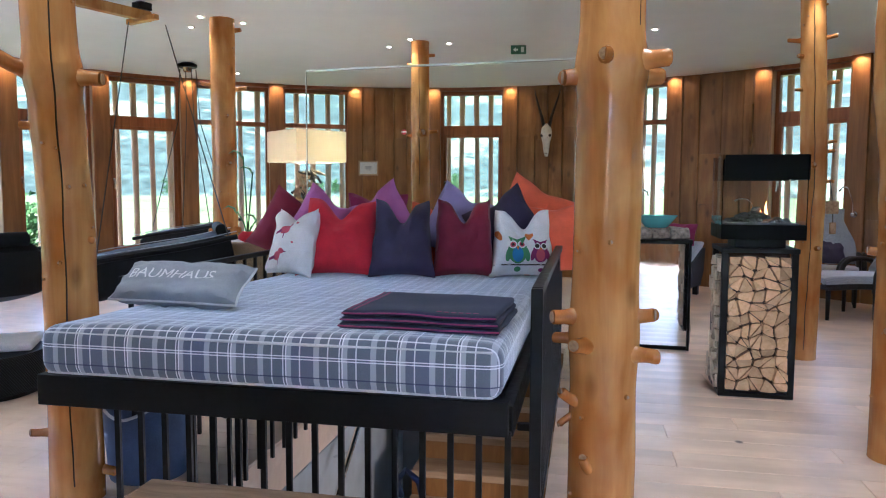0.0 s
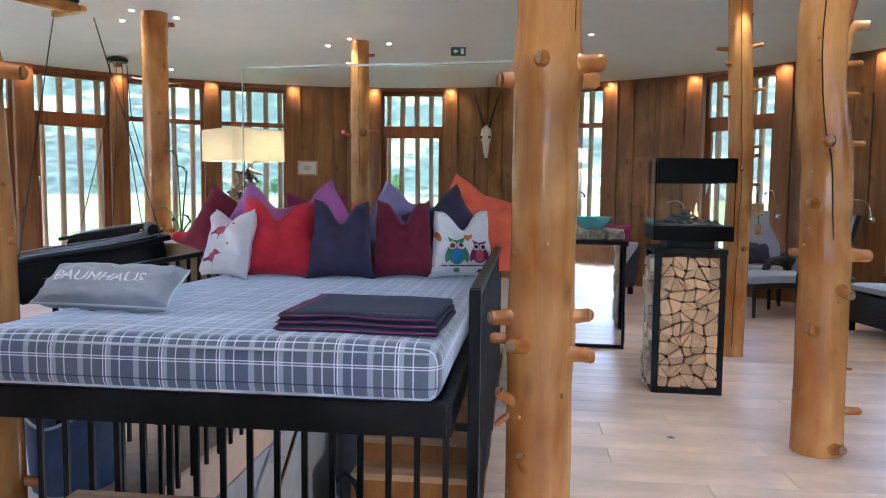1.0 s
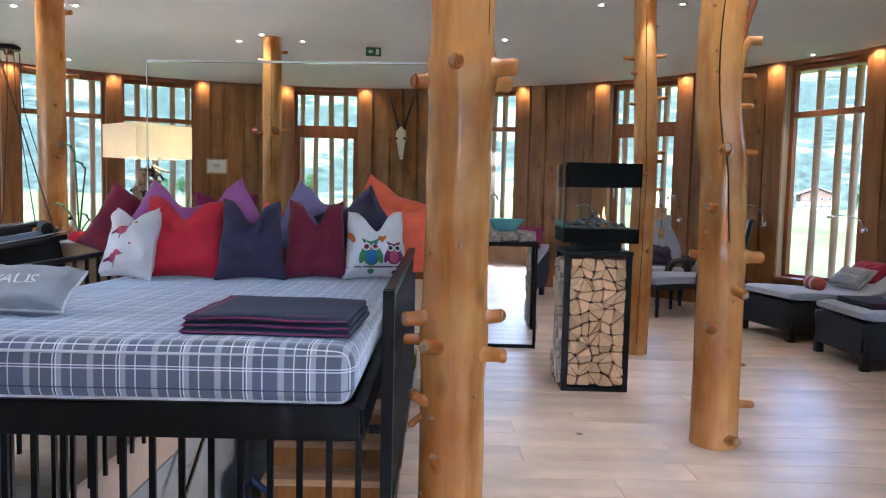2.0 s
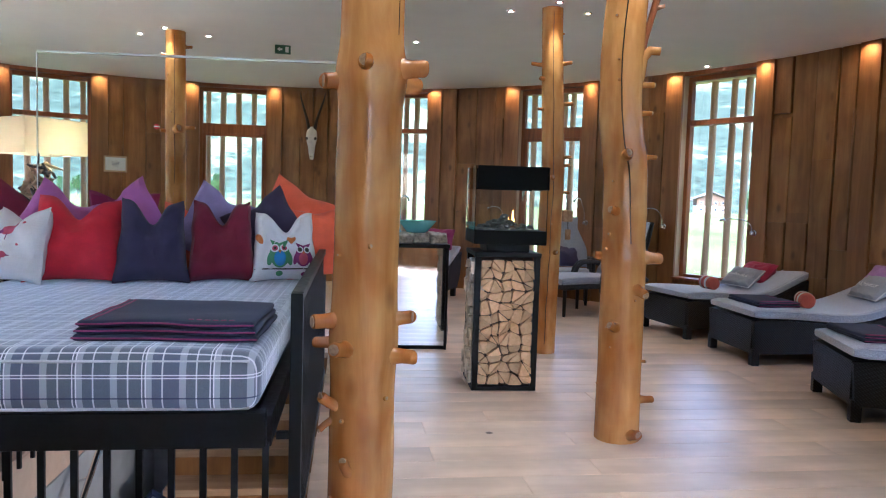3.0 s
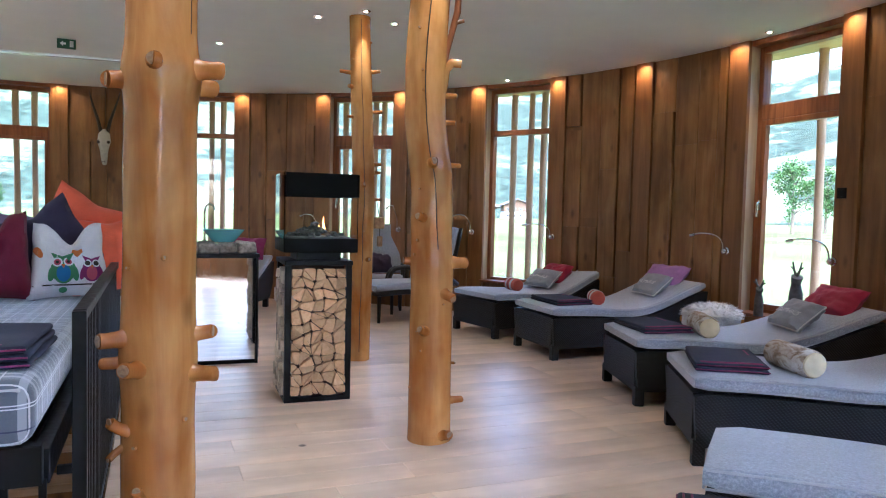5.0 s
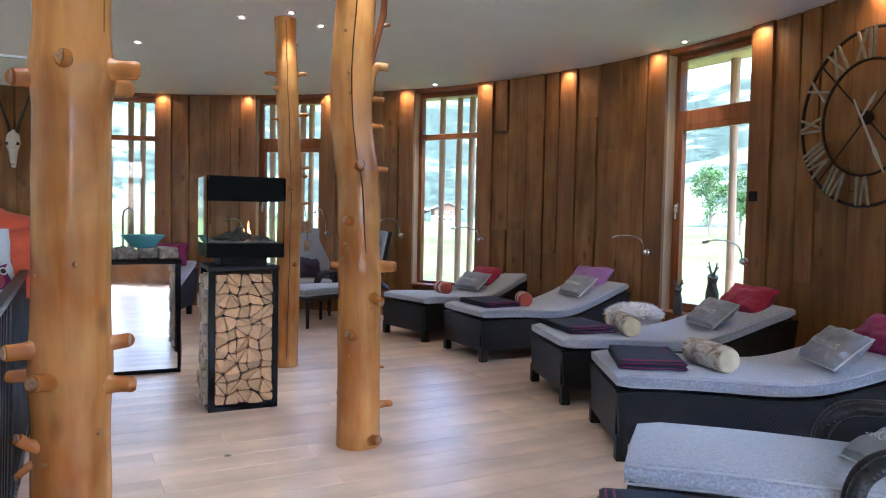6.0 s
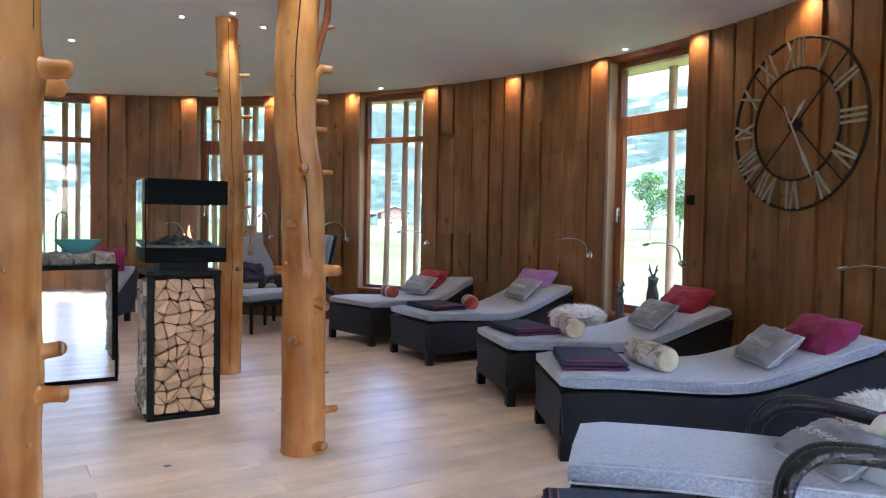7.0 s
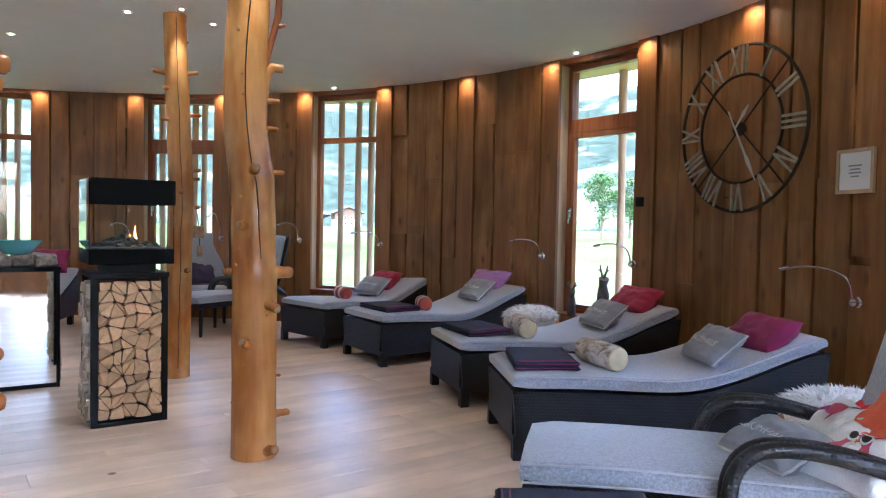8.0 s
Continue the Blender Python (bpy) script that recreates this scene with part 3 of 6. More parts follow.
dead = bpy.data.objects["log_column.001"]
part("hooked_branch", bm_tube([(*lat(0.05), 1.93), (*lat(0.085), 2.02), (*lat(0.10), 2.10), (*lat(0.135), 2.14), (*lat(0.19), 2.135)], [0.045, 0.034, 0.028, 0.026, 0.022], 12), PINE, dead, smooth=True)
part("dead_branch", bm_tube([(*lat(0.09), 2.08), (*lat(0.105), 2.2), (*lat(0.13), 2.3), (*lat(0.16), 2.42), (*lat(0.17), 2.6), (*lat(0.21), 2.8)], [0.016, 0.018, 0.018, 0.02, 0.016, 0.012], 10), FRAME, dead, "bare dark dead branch", True)
part("dead_twig", bm_tube([(*lat(0.145), 2.36), (*lat(0.18), 2.37), (*lat(0.20), 2.375)], [0.014, 0.012, 0.010], 8), FRAME, dead, smooth=True)
tree(2.84, 5.60, 0.105, 0.09, 3,
     [(2.48, -88, 0.016, 0.085, 0.1), (2.49, 86, 0.016, 0.07, 0.1), (2.35, -55, 0.018, 0.035, 0.1), (2.15, 88, 0.016, 0.08, 0.05), (1.70, 86, 0.014, 0.06, 0.05),
      (1.63, 90, 0.014, 0.05, 0.05), (1.52, 0, 0.02, 0.04, 0.1), (1.40, 88, 0.013, 0.05, 0.0), (0.88, 30, 0.018, 0.04, 0.1), (2.10, -60, 0.012, 0.05, 0.0)],
     25.9, "slim peeled pine trunk with a hanging wooden tag", ((0, 0.02, 0.0), (1.5, 0.04, -0.02), (3, -0.02, -0.01)), (radians(-112), 0.1, 2.9))
tag_trunk = bpy.data.objects["log_column.002"]
part("tag", bm_box(0.10, 0.02, 0.10, 0.008, (0.14, -0.13, 1.20)), PINE_END, tag_trunk, "small hanging wooden tag")
part("tag", bm_box(0.05, 0.02, 0.09, 0.008, (0.15, -0.13, 1.04)), PINE_END, tag_trunk)
part("tag_cord", bm_tube([(0.13, -0.10, 1.40), (0.14, -0.13, 1.26), (0.15, -0.13, 1.08)], 0.004, 6), ROPE, tag_trunk)
tree(-1.55, 2.95, 0.106, 0.100, 4,
     [(1.78, -80, 0.03, 0.10, 0.35), (1.76, 65, 0.03, 0.09, -0.05), (1.56, -80, 0.018, 0.03, 0.0), (0.12, 70, 0.02, 0.05, -0.2), (0.30, -85, 0.016, 0.06, 0.1), (1.1, 50, 0.016, 0.012, 0.0)],
     -27.6, "thick peeled pine trunk column with a long drying crack", ((0, 0.0, 0), (1.1, 0, 0), (2.0, -0.04, -0.02), (3, -0.06, -0.02)), (radians(-66), 0.1, 2.9), ((1.78, 0.14, 0.06), (1.56, 0.04, 0.05)))
tree(-2.13, 7.0, 0.115, 0.118, 5,
     [(2.29, 80, 0.02, 0.10, 0.1), (2.32, -88, 0.02, 0.09, 0.15), (1.57, 20, 0.018, 0.04, 0.1), (0.93, 50, 0.028, 0.06, 0.0), (0.92, -60, 0.028, 0.06, 0.0), (2.85, 85, 0.022, 0.05, 0.1), (2.02, 15, 0.014, 0.03, 0.1)],
     -16.9, "peeled pine trunk column with sawn branch stubs")
tree(-0.26, 8.0, 0.105, 0.10, 6,
     [(1.95, 10, 0.04, 0.04, 0.1), (1.97, 80, 0.018, 0.09, 0.05), (2.80, 85, 0.016, 0.06, 0.05), (1.93, -75, 0.02, 0.05, 0.0), (2.7, -80, 0.014, 0.04, 0.1)],
     -1.9, "peeled pine trunk column with a knotty ring of stubs", ((0, 0.02, 0), (3, 0, 0)), (radians(-95), 1.4, 2.9))


# ---- soft things ----
def bm_cushion(w, h, d, chop=0.0, seed=0, n=20, pinch=0.09, lumps=0.4):
    """A stuffed cushion standing in x, z: pointed corners, thin edges, an optional dent in the top edge."""
    k = random.Random(seed)
    o = Vector((k.uniform(0, 50), k.uniform(0, 50), 0))
    bm = bmesh.new()
    grid = {}
    for side in (-1, 1):
        for i in range(n + 1):
            for j in range(n + 1):
                u, v = 2 * i / n - 1, 2 * j / n - 1
                rim = i in (0, n) or j in (0, n)
                if rim and side == 1:
                    grid[side, i, j] = grid[-1, i, j]
                    continue
                x = u * w / 2 * (1 - pinch * (1 - v * v))
                z = v * h / 2 * (1 - pinch * (1 - u * u))
                dent = chop * (math.exp(-(u / 0.36) ** 2) + 0.25 * noise.noise(o + Vector((u * 2, 0, 5)))) * max(0, (v + 0.6) / 1.6) ** 2
                z -= dent * h
                x *= 1 - min(1.0, chop * 4) * 0.20 * max(0.0, (v + 0.8) / 1.8) ** 1.4
                y = 0 if rim else side * d / 2 * ((1 - u ** 4) * (1 - v ** 4)) ** (0.5 if pinch > 0.05 else 0.36)
                y *= 1 + lumps * noise.noise(o + Vector((u * 1.6, v * 1.6, side)))
                y += side * (0.014 * noise.noise(o + Vector((u * 3.2, v * 3.2, side * 3))) + 0.010 * noise.noise(o + Vector((u * 8, v * 3, side * 7)))) * (0 if rim else 1)
                x += 0.012 * noise.noise(o + Vector((v * 2.1, u, 9)))
                y *= 1 - 1.3 * chop * math.exp(-(u / 0.3) ** 2) * max(0, v) ** 2
                grid[side, i, j] = bm.verts.new((x, y, z + h / 2))
    for side in (-1, 1):
        for i in range(n):
            for j in range(n):
                q = [grid[side, i, j], grid[side, i + 1, j], grid[side, i + 1, j + 1], grid[side, i, j + 1]]
                bm.faces.new(q if side == -1 else q[::-1])
    bmesh.ops.recalc_face_normals(bm, faces=bm.faces)
    return bm


def lettering(text, size, material, parent, m, name="lettering"):
    """Printed letters laid on the front of a soft thing, following its bulge."""
    cu = bpy.data.curves.new(name, "FONT")
    cu.body, cu.size, cu.align_x, cu.align_y = text, size, "CENTER", "CENTER"
    ob = new(name, cu)
    me = bpy.data.meshes.new_from_object(ob)
    bpy.data.objects.remove(ob)
    b = bmesh.new()
    b.from_mesh(me)
    bmesh.ops.triangulate(b, faces=b.faces)
    bmesh.ops.subdivide_edges(b, edges=[e for e in b.edges if e.calc_length() > size * 0.25], cuts=2)
    bmesh.ops.subdivide_edges(b, edges=[e for e in b.edges if e.calc_length() > size * 0.16], cuts=1)
    src = bmesh.new()
    src.from_mesh(parent.data)
    tree_ = BVHTree.FromBMesh(src)
    for v in b.verts:
        q = m @ v.co
        hit = tree_.ray_cast(Vector((q.x, -1, q.z)), Vector((0, 1, 0)))[0]
        v.co = Vector((q.x, (hit.y if hit else q.y) - 0.012, q.z))
    src.free()
    return part(name, b, material, parent)


def cushion(m, w, h, d, material, label, chop=0.0, seed=0, word=""):
    ob = part("cushion", bm_cushion(w, h, d, chop, seed, 20, *((0.03, 0.12) if material is FELT else (0.06, 0.18) if chop < 0.05 else (0.09, 0.4))), material, smooth=True, m=m)
    tagged(ob, label, "cushion", "loose cushions")
    if word:
        lettering(word, w * 0.135, LETTER, ob, pose(0, 0, h * 0.4, 90, 0, 0))
    if material is FELT:
        k = random.Random(seed)
        o = Vector((k.uniform(0, 50), k.uniform(0, 50), 0))
        rim = []
        for q in range(49):
            s = q / 12 % 4
            e = 2 * (s % 1) - 1
            p, v = ((e, -1), (1, e), (-e, 1), (-1, -e))[int(s)]
            rim.append((p * w / 2 * (1 - 0.03 * (1 - v * v)) + 0.012 * noise.noise(o + Vector((v * 2.1, p, 9))), 0, v * h / 2 * (1 - 0.03 * (1 - p * p)) + h / 2))
        part("piping", bm_tube(rim, 0.006, 6), PIPING, ob)
    return ob


def curve_pts(pts, n=6):
    """More points on a smooth line through the given ones."""
    p = [Vector(q) for q in pts]
    p = [p[0] * 2 - p[1]] + p + [p[-1] * 2 - p[-2]]
    out = []
    for a, b, c, d in zip(p, p[1:], p[2:], p[3:]):
        for k in range(n):
            s = k / n
            out.append(0.5 * (2 * b + (c - a) * s + (2 * a - 5 * b + 4 * c - d) * s * s + (3 * b - a - 3 * c + d) * s ** 3))
    return out + [p[-2]]


def bm_slab(path, y0, y1, thick, r=0.03, n=5):
    """A padded slab that follows a curve of (x, z) from end to end."""
    bm = bmesh.new()
    rows = []
    m = len(path)
    for i, (x, z) in enumerate(path):
        xa, za = path[max(i - 1, 0)]
        xb, zb = path[min(i + 1, m - 1)]
        d = Vector((xb - xa, 0, zb - za)).normalized()
        nrm = Vector((-d.z, 0, d.x))
        end = i in (0, m - 1)
        k = 0.65 if end else 1.0
        sec = []
        for cy, cz, a0 in ((y1 - r, thick - r, 0), (y0 + r, thick - r, 90), (y0 + r, r, 180), (y1 - r, r, 270)):
            for q in range(n):
                a = radians(a0 + 90 * q / (n - 1))
                sec.append((cy + r * math.cos(a), cz + r * math.sin(a)))
        mid_y, mid_z = (y0 + y1) / 2, thick / 2
        rows.append([bm.verts.new(Vector((x, 0, z)) + nrm * (mid_z + (b - mid_z) * k) + Vector((0, mid_y + (a - mid_y) * (0.985 if end else 1), 0))) for a, b in sec])
    for a, b in zip(rows, rows[1:]):
        c = len(a)
        for k in range(c):
            bm.faces.new((a[k], a[(k + 1) % c], b[(k + 1) % c], b[k]))
    bm.faces.new(rows[0][::-1])
    bm.faces.new(rows[-1])
    bmesh.ops.recalc_face_normals(bm, faces=bm.faces)
    return bm


def dense(path, n=22):
    xs = [p[0] for p in path]
    t = np.linspace(0, 1, n)
    s = np.linspace(0, 1, len(path))
    out = []
    for q in t:                                  # a smooth curve through the points
        x = np.interp(q, s, xs)
        w = [math.exp(-((q - c) * len(path) * 0.9) ** 2) for c in s]
        out.append((x, sum(a * p[1] for a, p in zip(w, path)) / sum(w)))
    out[0], out[-1] = (path[0][0], out[0][1]), (path[-1][0], out[-1][1])
    return out


def blanket(m, w, d, label, layers=3, h=0.018):
    g = thing("folded_blanket", m, label, "blanket", "folded blankets")
    k = random.Random(int(w * 1000 + d * 100))
    o = Vector((k.uniform(0, 30), k.uniform(0, 30), 0))

    def wave(x, y):
        return 0.012 * noise.noise(o + Vector((x * 4.5, y * 4.5, 0))) + 0.004 * noise.noise(o + Vector((x * 13, y * 13, 4)))

    def low(x, y, i):
        return (0.25 + 0.25 * i) * wave(x, y)
    for i in range(layers):
        b = bm_box(w - 0.012 * i, d - 0.01 * i, h * 0.94, h * 0.45, (0, 0, h * (i + 0.5)), 3)
        bmesh.ops.subdivide_edges(b, edges=[e for e in b.edges if e.calc_length() > 0.2], cuts=11, use_grid_fill=True)
        for v in b.verts:
            q = v.co.copy()
            v.co.z += low(q.x, q.y, i) + 0.006
            v.co.y += 0.010 * noise.noise(o + Vector((q.x * 6, 3, i * 2.0))) * (1 if q.y < 0 else 0.4)
            v.co.x += 0.008 * noise.noise(o + Vector((q.y * 6, 7, i * 2.0)))
        part("fold", b, NAVY, g, smooth=True)
        z = h * (i + 0.5) + 0.006
        front, side = [], []
        for s in np.linspace(-0.5, 0.5, 15):
            x, y = s * (w - 0.012 * i), -d / 2 + 0.005 * i
            front.append((x, y + 0.010 * noise.noise(o + Vector((x * 6, 3, i * 2.0))), z + low(x, y, i)))
            x, y = -w / 2 + 0.006 * i, s * (d - 0.01 * i)
            side.append((x + 0.008 * noise.noise(o + Vector((y * 6, 7, i * 2.0))), y, z + low(x, y, i)))
        part("edging", joined(bm_tube(front, 0.0034, 6), bm_tube(side, 0.0034, 6)), PURPLE, g, "purple whipped edging")
    top = h * layers + 0.005
    lines = []
    for off in (0.03, 0.055):
        lines.append(bm_tube([(-w / 2 + off, s * (d - 0.06), top + low(-w / 2 + off, s * (d - 0.06), layers - 1)) for s in np.linspace(-0.5, 0.5, 12)], 0.004, 6))
    part("stitching", joined(*lines), PURPLE, g)
    for i in range(6):
        x = w * 0.12 + i * 0.028
        part("embroidery", bm_box(0.018, 0.010, 0.003, 0, (x, -d / 2 + 0.05, top + 0.001 + low(x, -d / 2 + 0.05, layers - 1))), PURPLE, g)
    return g


def bolster(m, r, length, material, end, label):
    g = thing("bolster", m, label, "bolster", "bolsters")
    part("roll", bm_lathe([(r * 0.9, 0), (r, 0.02), (r * 1.02, length / 2), (r, length - 0.02), (r * 0.9, length)], 22), material, g, smooth=True, m=pose(-length / 2, 0, r, 0, 90, 0))
    for x, sgn in ((-length / 2, -1), (length / 2, 1)):
        part("end_panel", bm_lathe([(r * 0.88, 0), (r * 0.8, 0.008), (r * 0.3, 0.014), (0.001, 0.015)], 22), end, g, "cut-wood printed end", True, m=pose(x, 0, r, 0, 90 * sgn, 0))
    if material is CORAL:
        for x, wide, cloth_ in ((-0.30, 0.18, PIPING), (0.02, 0.06, BURG), (0.20, 0.10, PIPING)):
            part("towel_band", bm_lathe([(r * 1.0, 0), (r * 1.045, 0.004), (r * 1.045, wide * length), (r * 1.0, wide * length + 0.004)], 22), cloth_, g, "pale towel band", True, m=pose(x * length, 0, r, 0, 90, 0))
    return g


# ---- bed over the stairs ----
NEARER = 0.94                                 # the daybed stands this much nearer than the stair opening
DAYBED = pose(0, 0, 1.3 * (1 - NEARER)) @ Matrix.Diagonal((NEARER, NEARER, NEARER, 1)) @ BED
FOOT = 1.3 - 1.3 / NEARER                     # the floor in the daybed's own heights
bed = thing("daybed", DAYBED, "black steel daybed with a grey plaid mattress", "bed")
BL = 3.25
b = bm_box(1.83, BL, 0.20, 0.06, (0.915, BL / 2, 0.63), 5)
bmesh.ops.subdivide_edges(b, edges=[e for e in b.edges if e.calc_length() > 0.5], cuts=14, use_grid_fill=True)
for v in b.verts:
    if v.co.z > 0.70:
        v.co.z += 0.012 * (1 - (v.co.x / 0.915 - 1) ** 4) + 0.005 * noise.noise(v.co * 2.5)
    else:
        v.co.y += 0.006 * noise.noise(v.co * 3.0)
    v.co.z += 0.045 * max(0.0, 1 - v.co.y / 2.2)      # firmer and higher at its open end
part("mattress", b, PLAID, bed, "grey plaid cloth mattress", True)
for y, z in ((0.016, 0.592), (0.009, 0.750)):
    part("piping", bm_tube([(0.035, y + 0.006, z), (0.9, y - 0.002, z), (1.795, y + 0.006, z)], 0.006, 6), PIPING, bed)
part("front_beam", bm_box(1.86, 0.05, 0.122, 0.004, (0.92, 0.035, 0.519)), BLACK, bed)
for x in (0.005, 1.835):
    part("side_beam", bm_box(0.05, BL - 0.07, 0.11, 0.004, (x, BL / 2 + 0.07, 0.485)), BLACK, bed)
part("slat_base", bm_box(1.76, BL - 0.1, 0.03, 0.0, (0.92, BL / 2 + 0.05, 0.512)), BLACK, bed)
for x, y in ((0.01, 3.15), (1.83, 3.15)):
    part("leg", bm_box(0.05, 0.05, 0.43 - FOOT, 0.003, (x, y, (0.43 + FOOT) / 2)), BLACK, bed)

rail = thing("stair_railing", DAYBED, "black steel stair railing with square bars", "railing")
part("top_rail", bm_box(0.045, 2.75, 0.035, 0.004, (1.925, 1.70, 0.925)), BLACK, rail)
part("bottom_rail", bm_box(0.03, 2.75, 0.02, 0.002, (1.925, 1.70, FOOT + 0.06)), BLACK, rail)
for i in range(38):
    part("bar", bm_box(0.020, 0.020, 0.92 - FOOT, 0, (1.925, 0.34 + i * 0.0735, (0.92 + FOOT) / 2)), BLACK, rail)
part("end_post", bm_box(0.045, 0.045, 0.94 - FOOT, 0.003, (1.925, 0.32, (0.94 + FOOT) / 2)), BLACK, rail)
part("cross_rail", bm_box(0.06, 0.02, 0.03, 0.002, (1.885, 0.32, 0.40)), BLACK, rail)
for i in range(16):
    part("bar", bm_box(0.022, 0.014, 0.46 - FOOT, 0, (0.30 + i * 0.103, 0.07, (0.46 + FOOT) / 2)), BLACK, rail)
for i in range(16):
    part("bar", bm_box(0.018, 0.018, 0.43 - FOOT, 0, (0.52, 0.25 + i * 0.15, (0.43 + FOOT) / 2)), BLACK, rail)
part("top_rail", bm_box(0.035, 2.33, 0.03, 0.004, (-0.045, 1.765, 0.885)), BLACK, rail)
for i in range(16):
    part("bar", bm_box(0.018, 0.018, 0.87 - FOOT, 0, (-0.045, 0.667 + i * 0.147, (0.87 + FOOT) / 2)), BLACK, rail)

# cushions, in the bed's own axes
TOP = 0.742


def on_bed(x, y, turn=0.0, lean=-14.0, roll=0.0, z=TOP):
    q = BED.inverted() @ Vector((x, y, 0))
    return DAYBED @ pose(q.x, q.y, z, lean, roll, turn)


cushion(on_bed(-1.03, 4.72, -26, -14), 0.44, 0.46, 0.16, WHITE, "white cotton cushion with small pink birds", 0.2, 1)
cushion(on_bed(-0.70, 4.72, 6, -18), 0.58, 0.54, 0.22, RED, "bright red linen cushion dented along its top", 0.25, 2)
cushion(on_bed(-0.27, 4.64, 10, -14), 0.44, 0.52, 0.20, NAVYLIN, "dark navy linen cushion dented along its top", 0.26, 3)
cushion(on_bed(0.14, 4.68, 12, -13), 0.43, 0.53, 0.20, BURG, "burgundy linen cushion dented along its top", 0.27, 4)
owl = cushion(on_bed(0.53, 4.68, 14, -12), 0.45, 0.46, 0.17, WHITE, "white cotton cushion printed with bird shapes", 0.25, 5)
cushion(on_bed(-1.19, 5.02, 8, -12, 27, TOP + 0.10), 0.47, 0.47, 0.17, BURG, "burgundy linen cushion tipped up on the pile", 0.06, 6)
cushion(on_bed(-0.96, 4.96, 6, -13, 30, TOP + 0.11), 0.49, 0.48, 0.17, PURP, "purple linen cushion tipped up on the pile", 0.08, 7)
cushion(on_bed(-0.50, 5.22, 0, -10, 0), 0.5, 0.56, 0.15, MAGENTA, "dark magenta linen cushion on the pile", 0.1, 8)
cushion(on_bed(-0.33, 4.97, -2, -13, -31, TOP + 0.12), 0.50, 0.50, 0.17, PURP, "purple linen cushion tipped up on the pile", 0.08, 9)
cushion(on_bed(-0.06, 5.15, 0, -10, 0), 0.4, 0.5, 0.14, ORANGE, "orange linen cushion tucked behind the pile", 0.1, 10)
cushion(on_bed(0.01, 5.06, 5, -13, 26, TOP + 0.11), 0.50, 0.50, 0.16, BLUEP, "violet-blue linen cushion tipped up on the pile", 0.08, 11)
cushion(on_bed(0.55, 4.88, 8, -13, -30, TOP + 0.11), 0.48, 0.48, 0.17, NAVYLIN, "navy linen cushion leaning on the pile", 0.08, 12)
cushion(on_bed(0.51, 5.08, 4, -10, 27, TOP + 0.12), 0.54, 0.54, 0.17, ORANGE, "orange linen cushion standing on its corner", 0.05, 13)
cushion(on_bed(0.82, 4.92, 16, -14, -4), 0.52, 0.50, 0.20, ORANGE, "large orange linen cushion", 0.05, 14)
neck = cushion(DAYBED @ pose(0.28, 0.48, 0.805, -54, 0, -5), 0.66, 0.24, 0.13, FELT, "long grey felt cushion lettered in white", 0, 15)
lettering("BAUMHAUS", 0.085, LETTER, neck, pose(-0.02, 0, 0.105, 90, 0, 0))
blanket(DAYBED @ pose(1.50, 0.42, 0.776, 0, 0, -2), 0.62, 0.52, "folded navy wool blanket with purple edging", 3, 0.024)

# prints on the white cushions
PRINT_G = plain("green_print", (0.10, 0.30, 0.14), 0.9, relief=0)
PRINT_B = plain("blue_print", (0.05, 0.22, 0.50), 0.9, relief=0)
PRINT_P = plain("plum_print", (0.24, 0.03, 0.16), 0.9, relief=0)
PRINT_O = plain("orange_print", (0.65, 0.20, 0.04), 0.9, relief=0)


MINT = plain("mint_print", (0.34, 0.62, 0.52), 0.9, relief=0)
PINK = plain("pink_print", (0.55, 0.10, 0.16), 0.9, relief=0)


def oval(cx, cz, rx, rz, n=18, turn=0.0):
    c, s_ = math.cos(radians(turn)), math.sin(radians(turn))
    pts = [(rx * math.cos(2 * math.pi * k / n), rz * math.sin(2 * math.pi * k / n)) for k in range(n)]
    return [(cx + x * c - z * s_, cz + x * s_ + z * c) for x, z in pts]


def prints(parent, shapes):
    """Flat printed shapes (outline, colour, layer) laid on the bulging front of a cushion."""
    src = bmesh.new()
    src.from_mesh(parent.data)
    tree_ = BVHTree.FromBMesh(src)
    for outline, material, layer in shapes:
        b = bmesh.new()
        mx, mz = sum(p[0] for p in outline) / len(outline), sum(p[1] for p in outline) / len(outline)
        rings = []
        for f in (1.0, 0.66, 0.33):
            rings.append([b.verts.new((mx + (x - mx) * f, 0, mz + (z - mz) * f)) for x, z in outline])
        mid = b.verts.new((mx, 0, mz))
        n = len(outline)
        for p, q in zip(rings, rings[1:]):
            for k in range(n):
                b.faces.new((p[k], p[(k + 1) % n], q[(k + 1) % n], q[k]))
        for k in range(n):
            b.faces.new((rings[-1][k], rings[-1][(k + 1) % n], mid))
        hits = [tree_.ray_cast(Vector((v.co.x, -1, v.co.z)), Vector((0, 1, 0)))[0] for v in b.verts]
        if any(h is None for h in hits):
            b.free()
            continue
        for v, h in zip(b.verts, hits):
            v.co.y = h.y - 0.0035 - 0.0016 * layer
        part("print", b, material, parent)
    src.free()


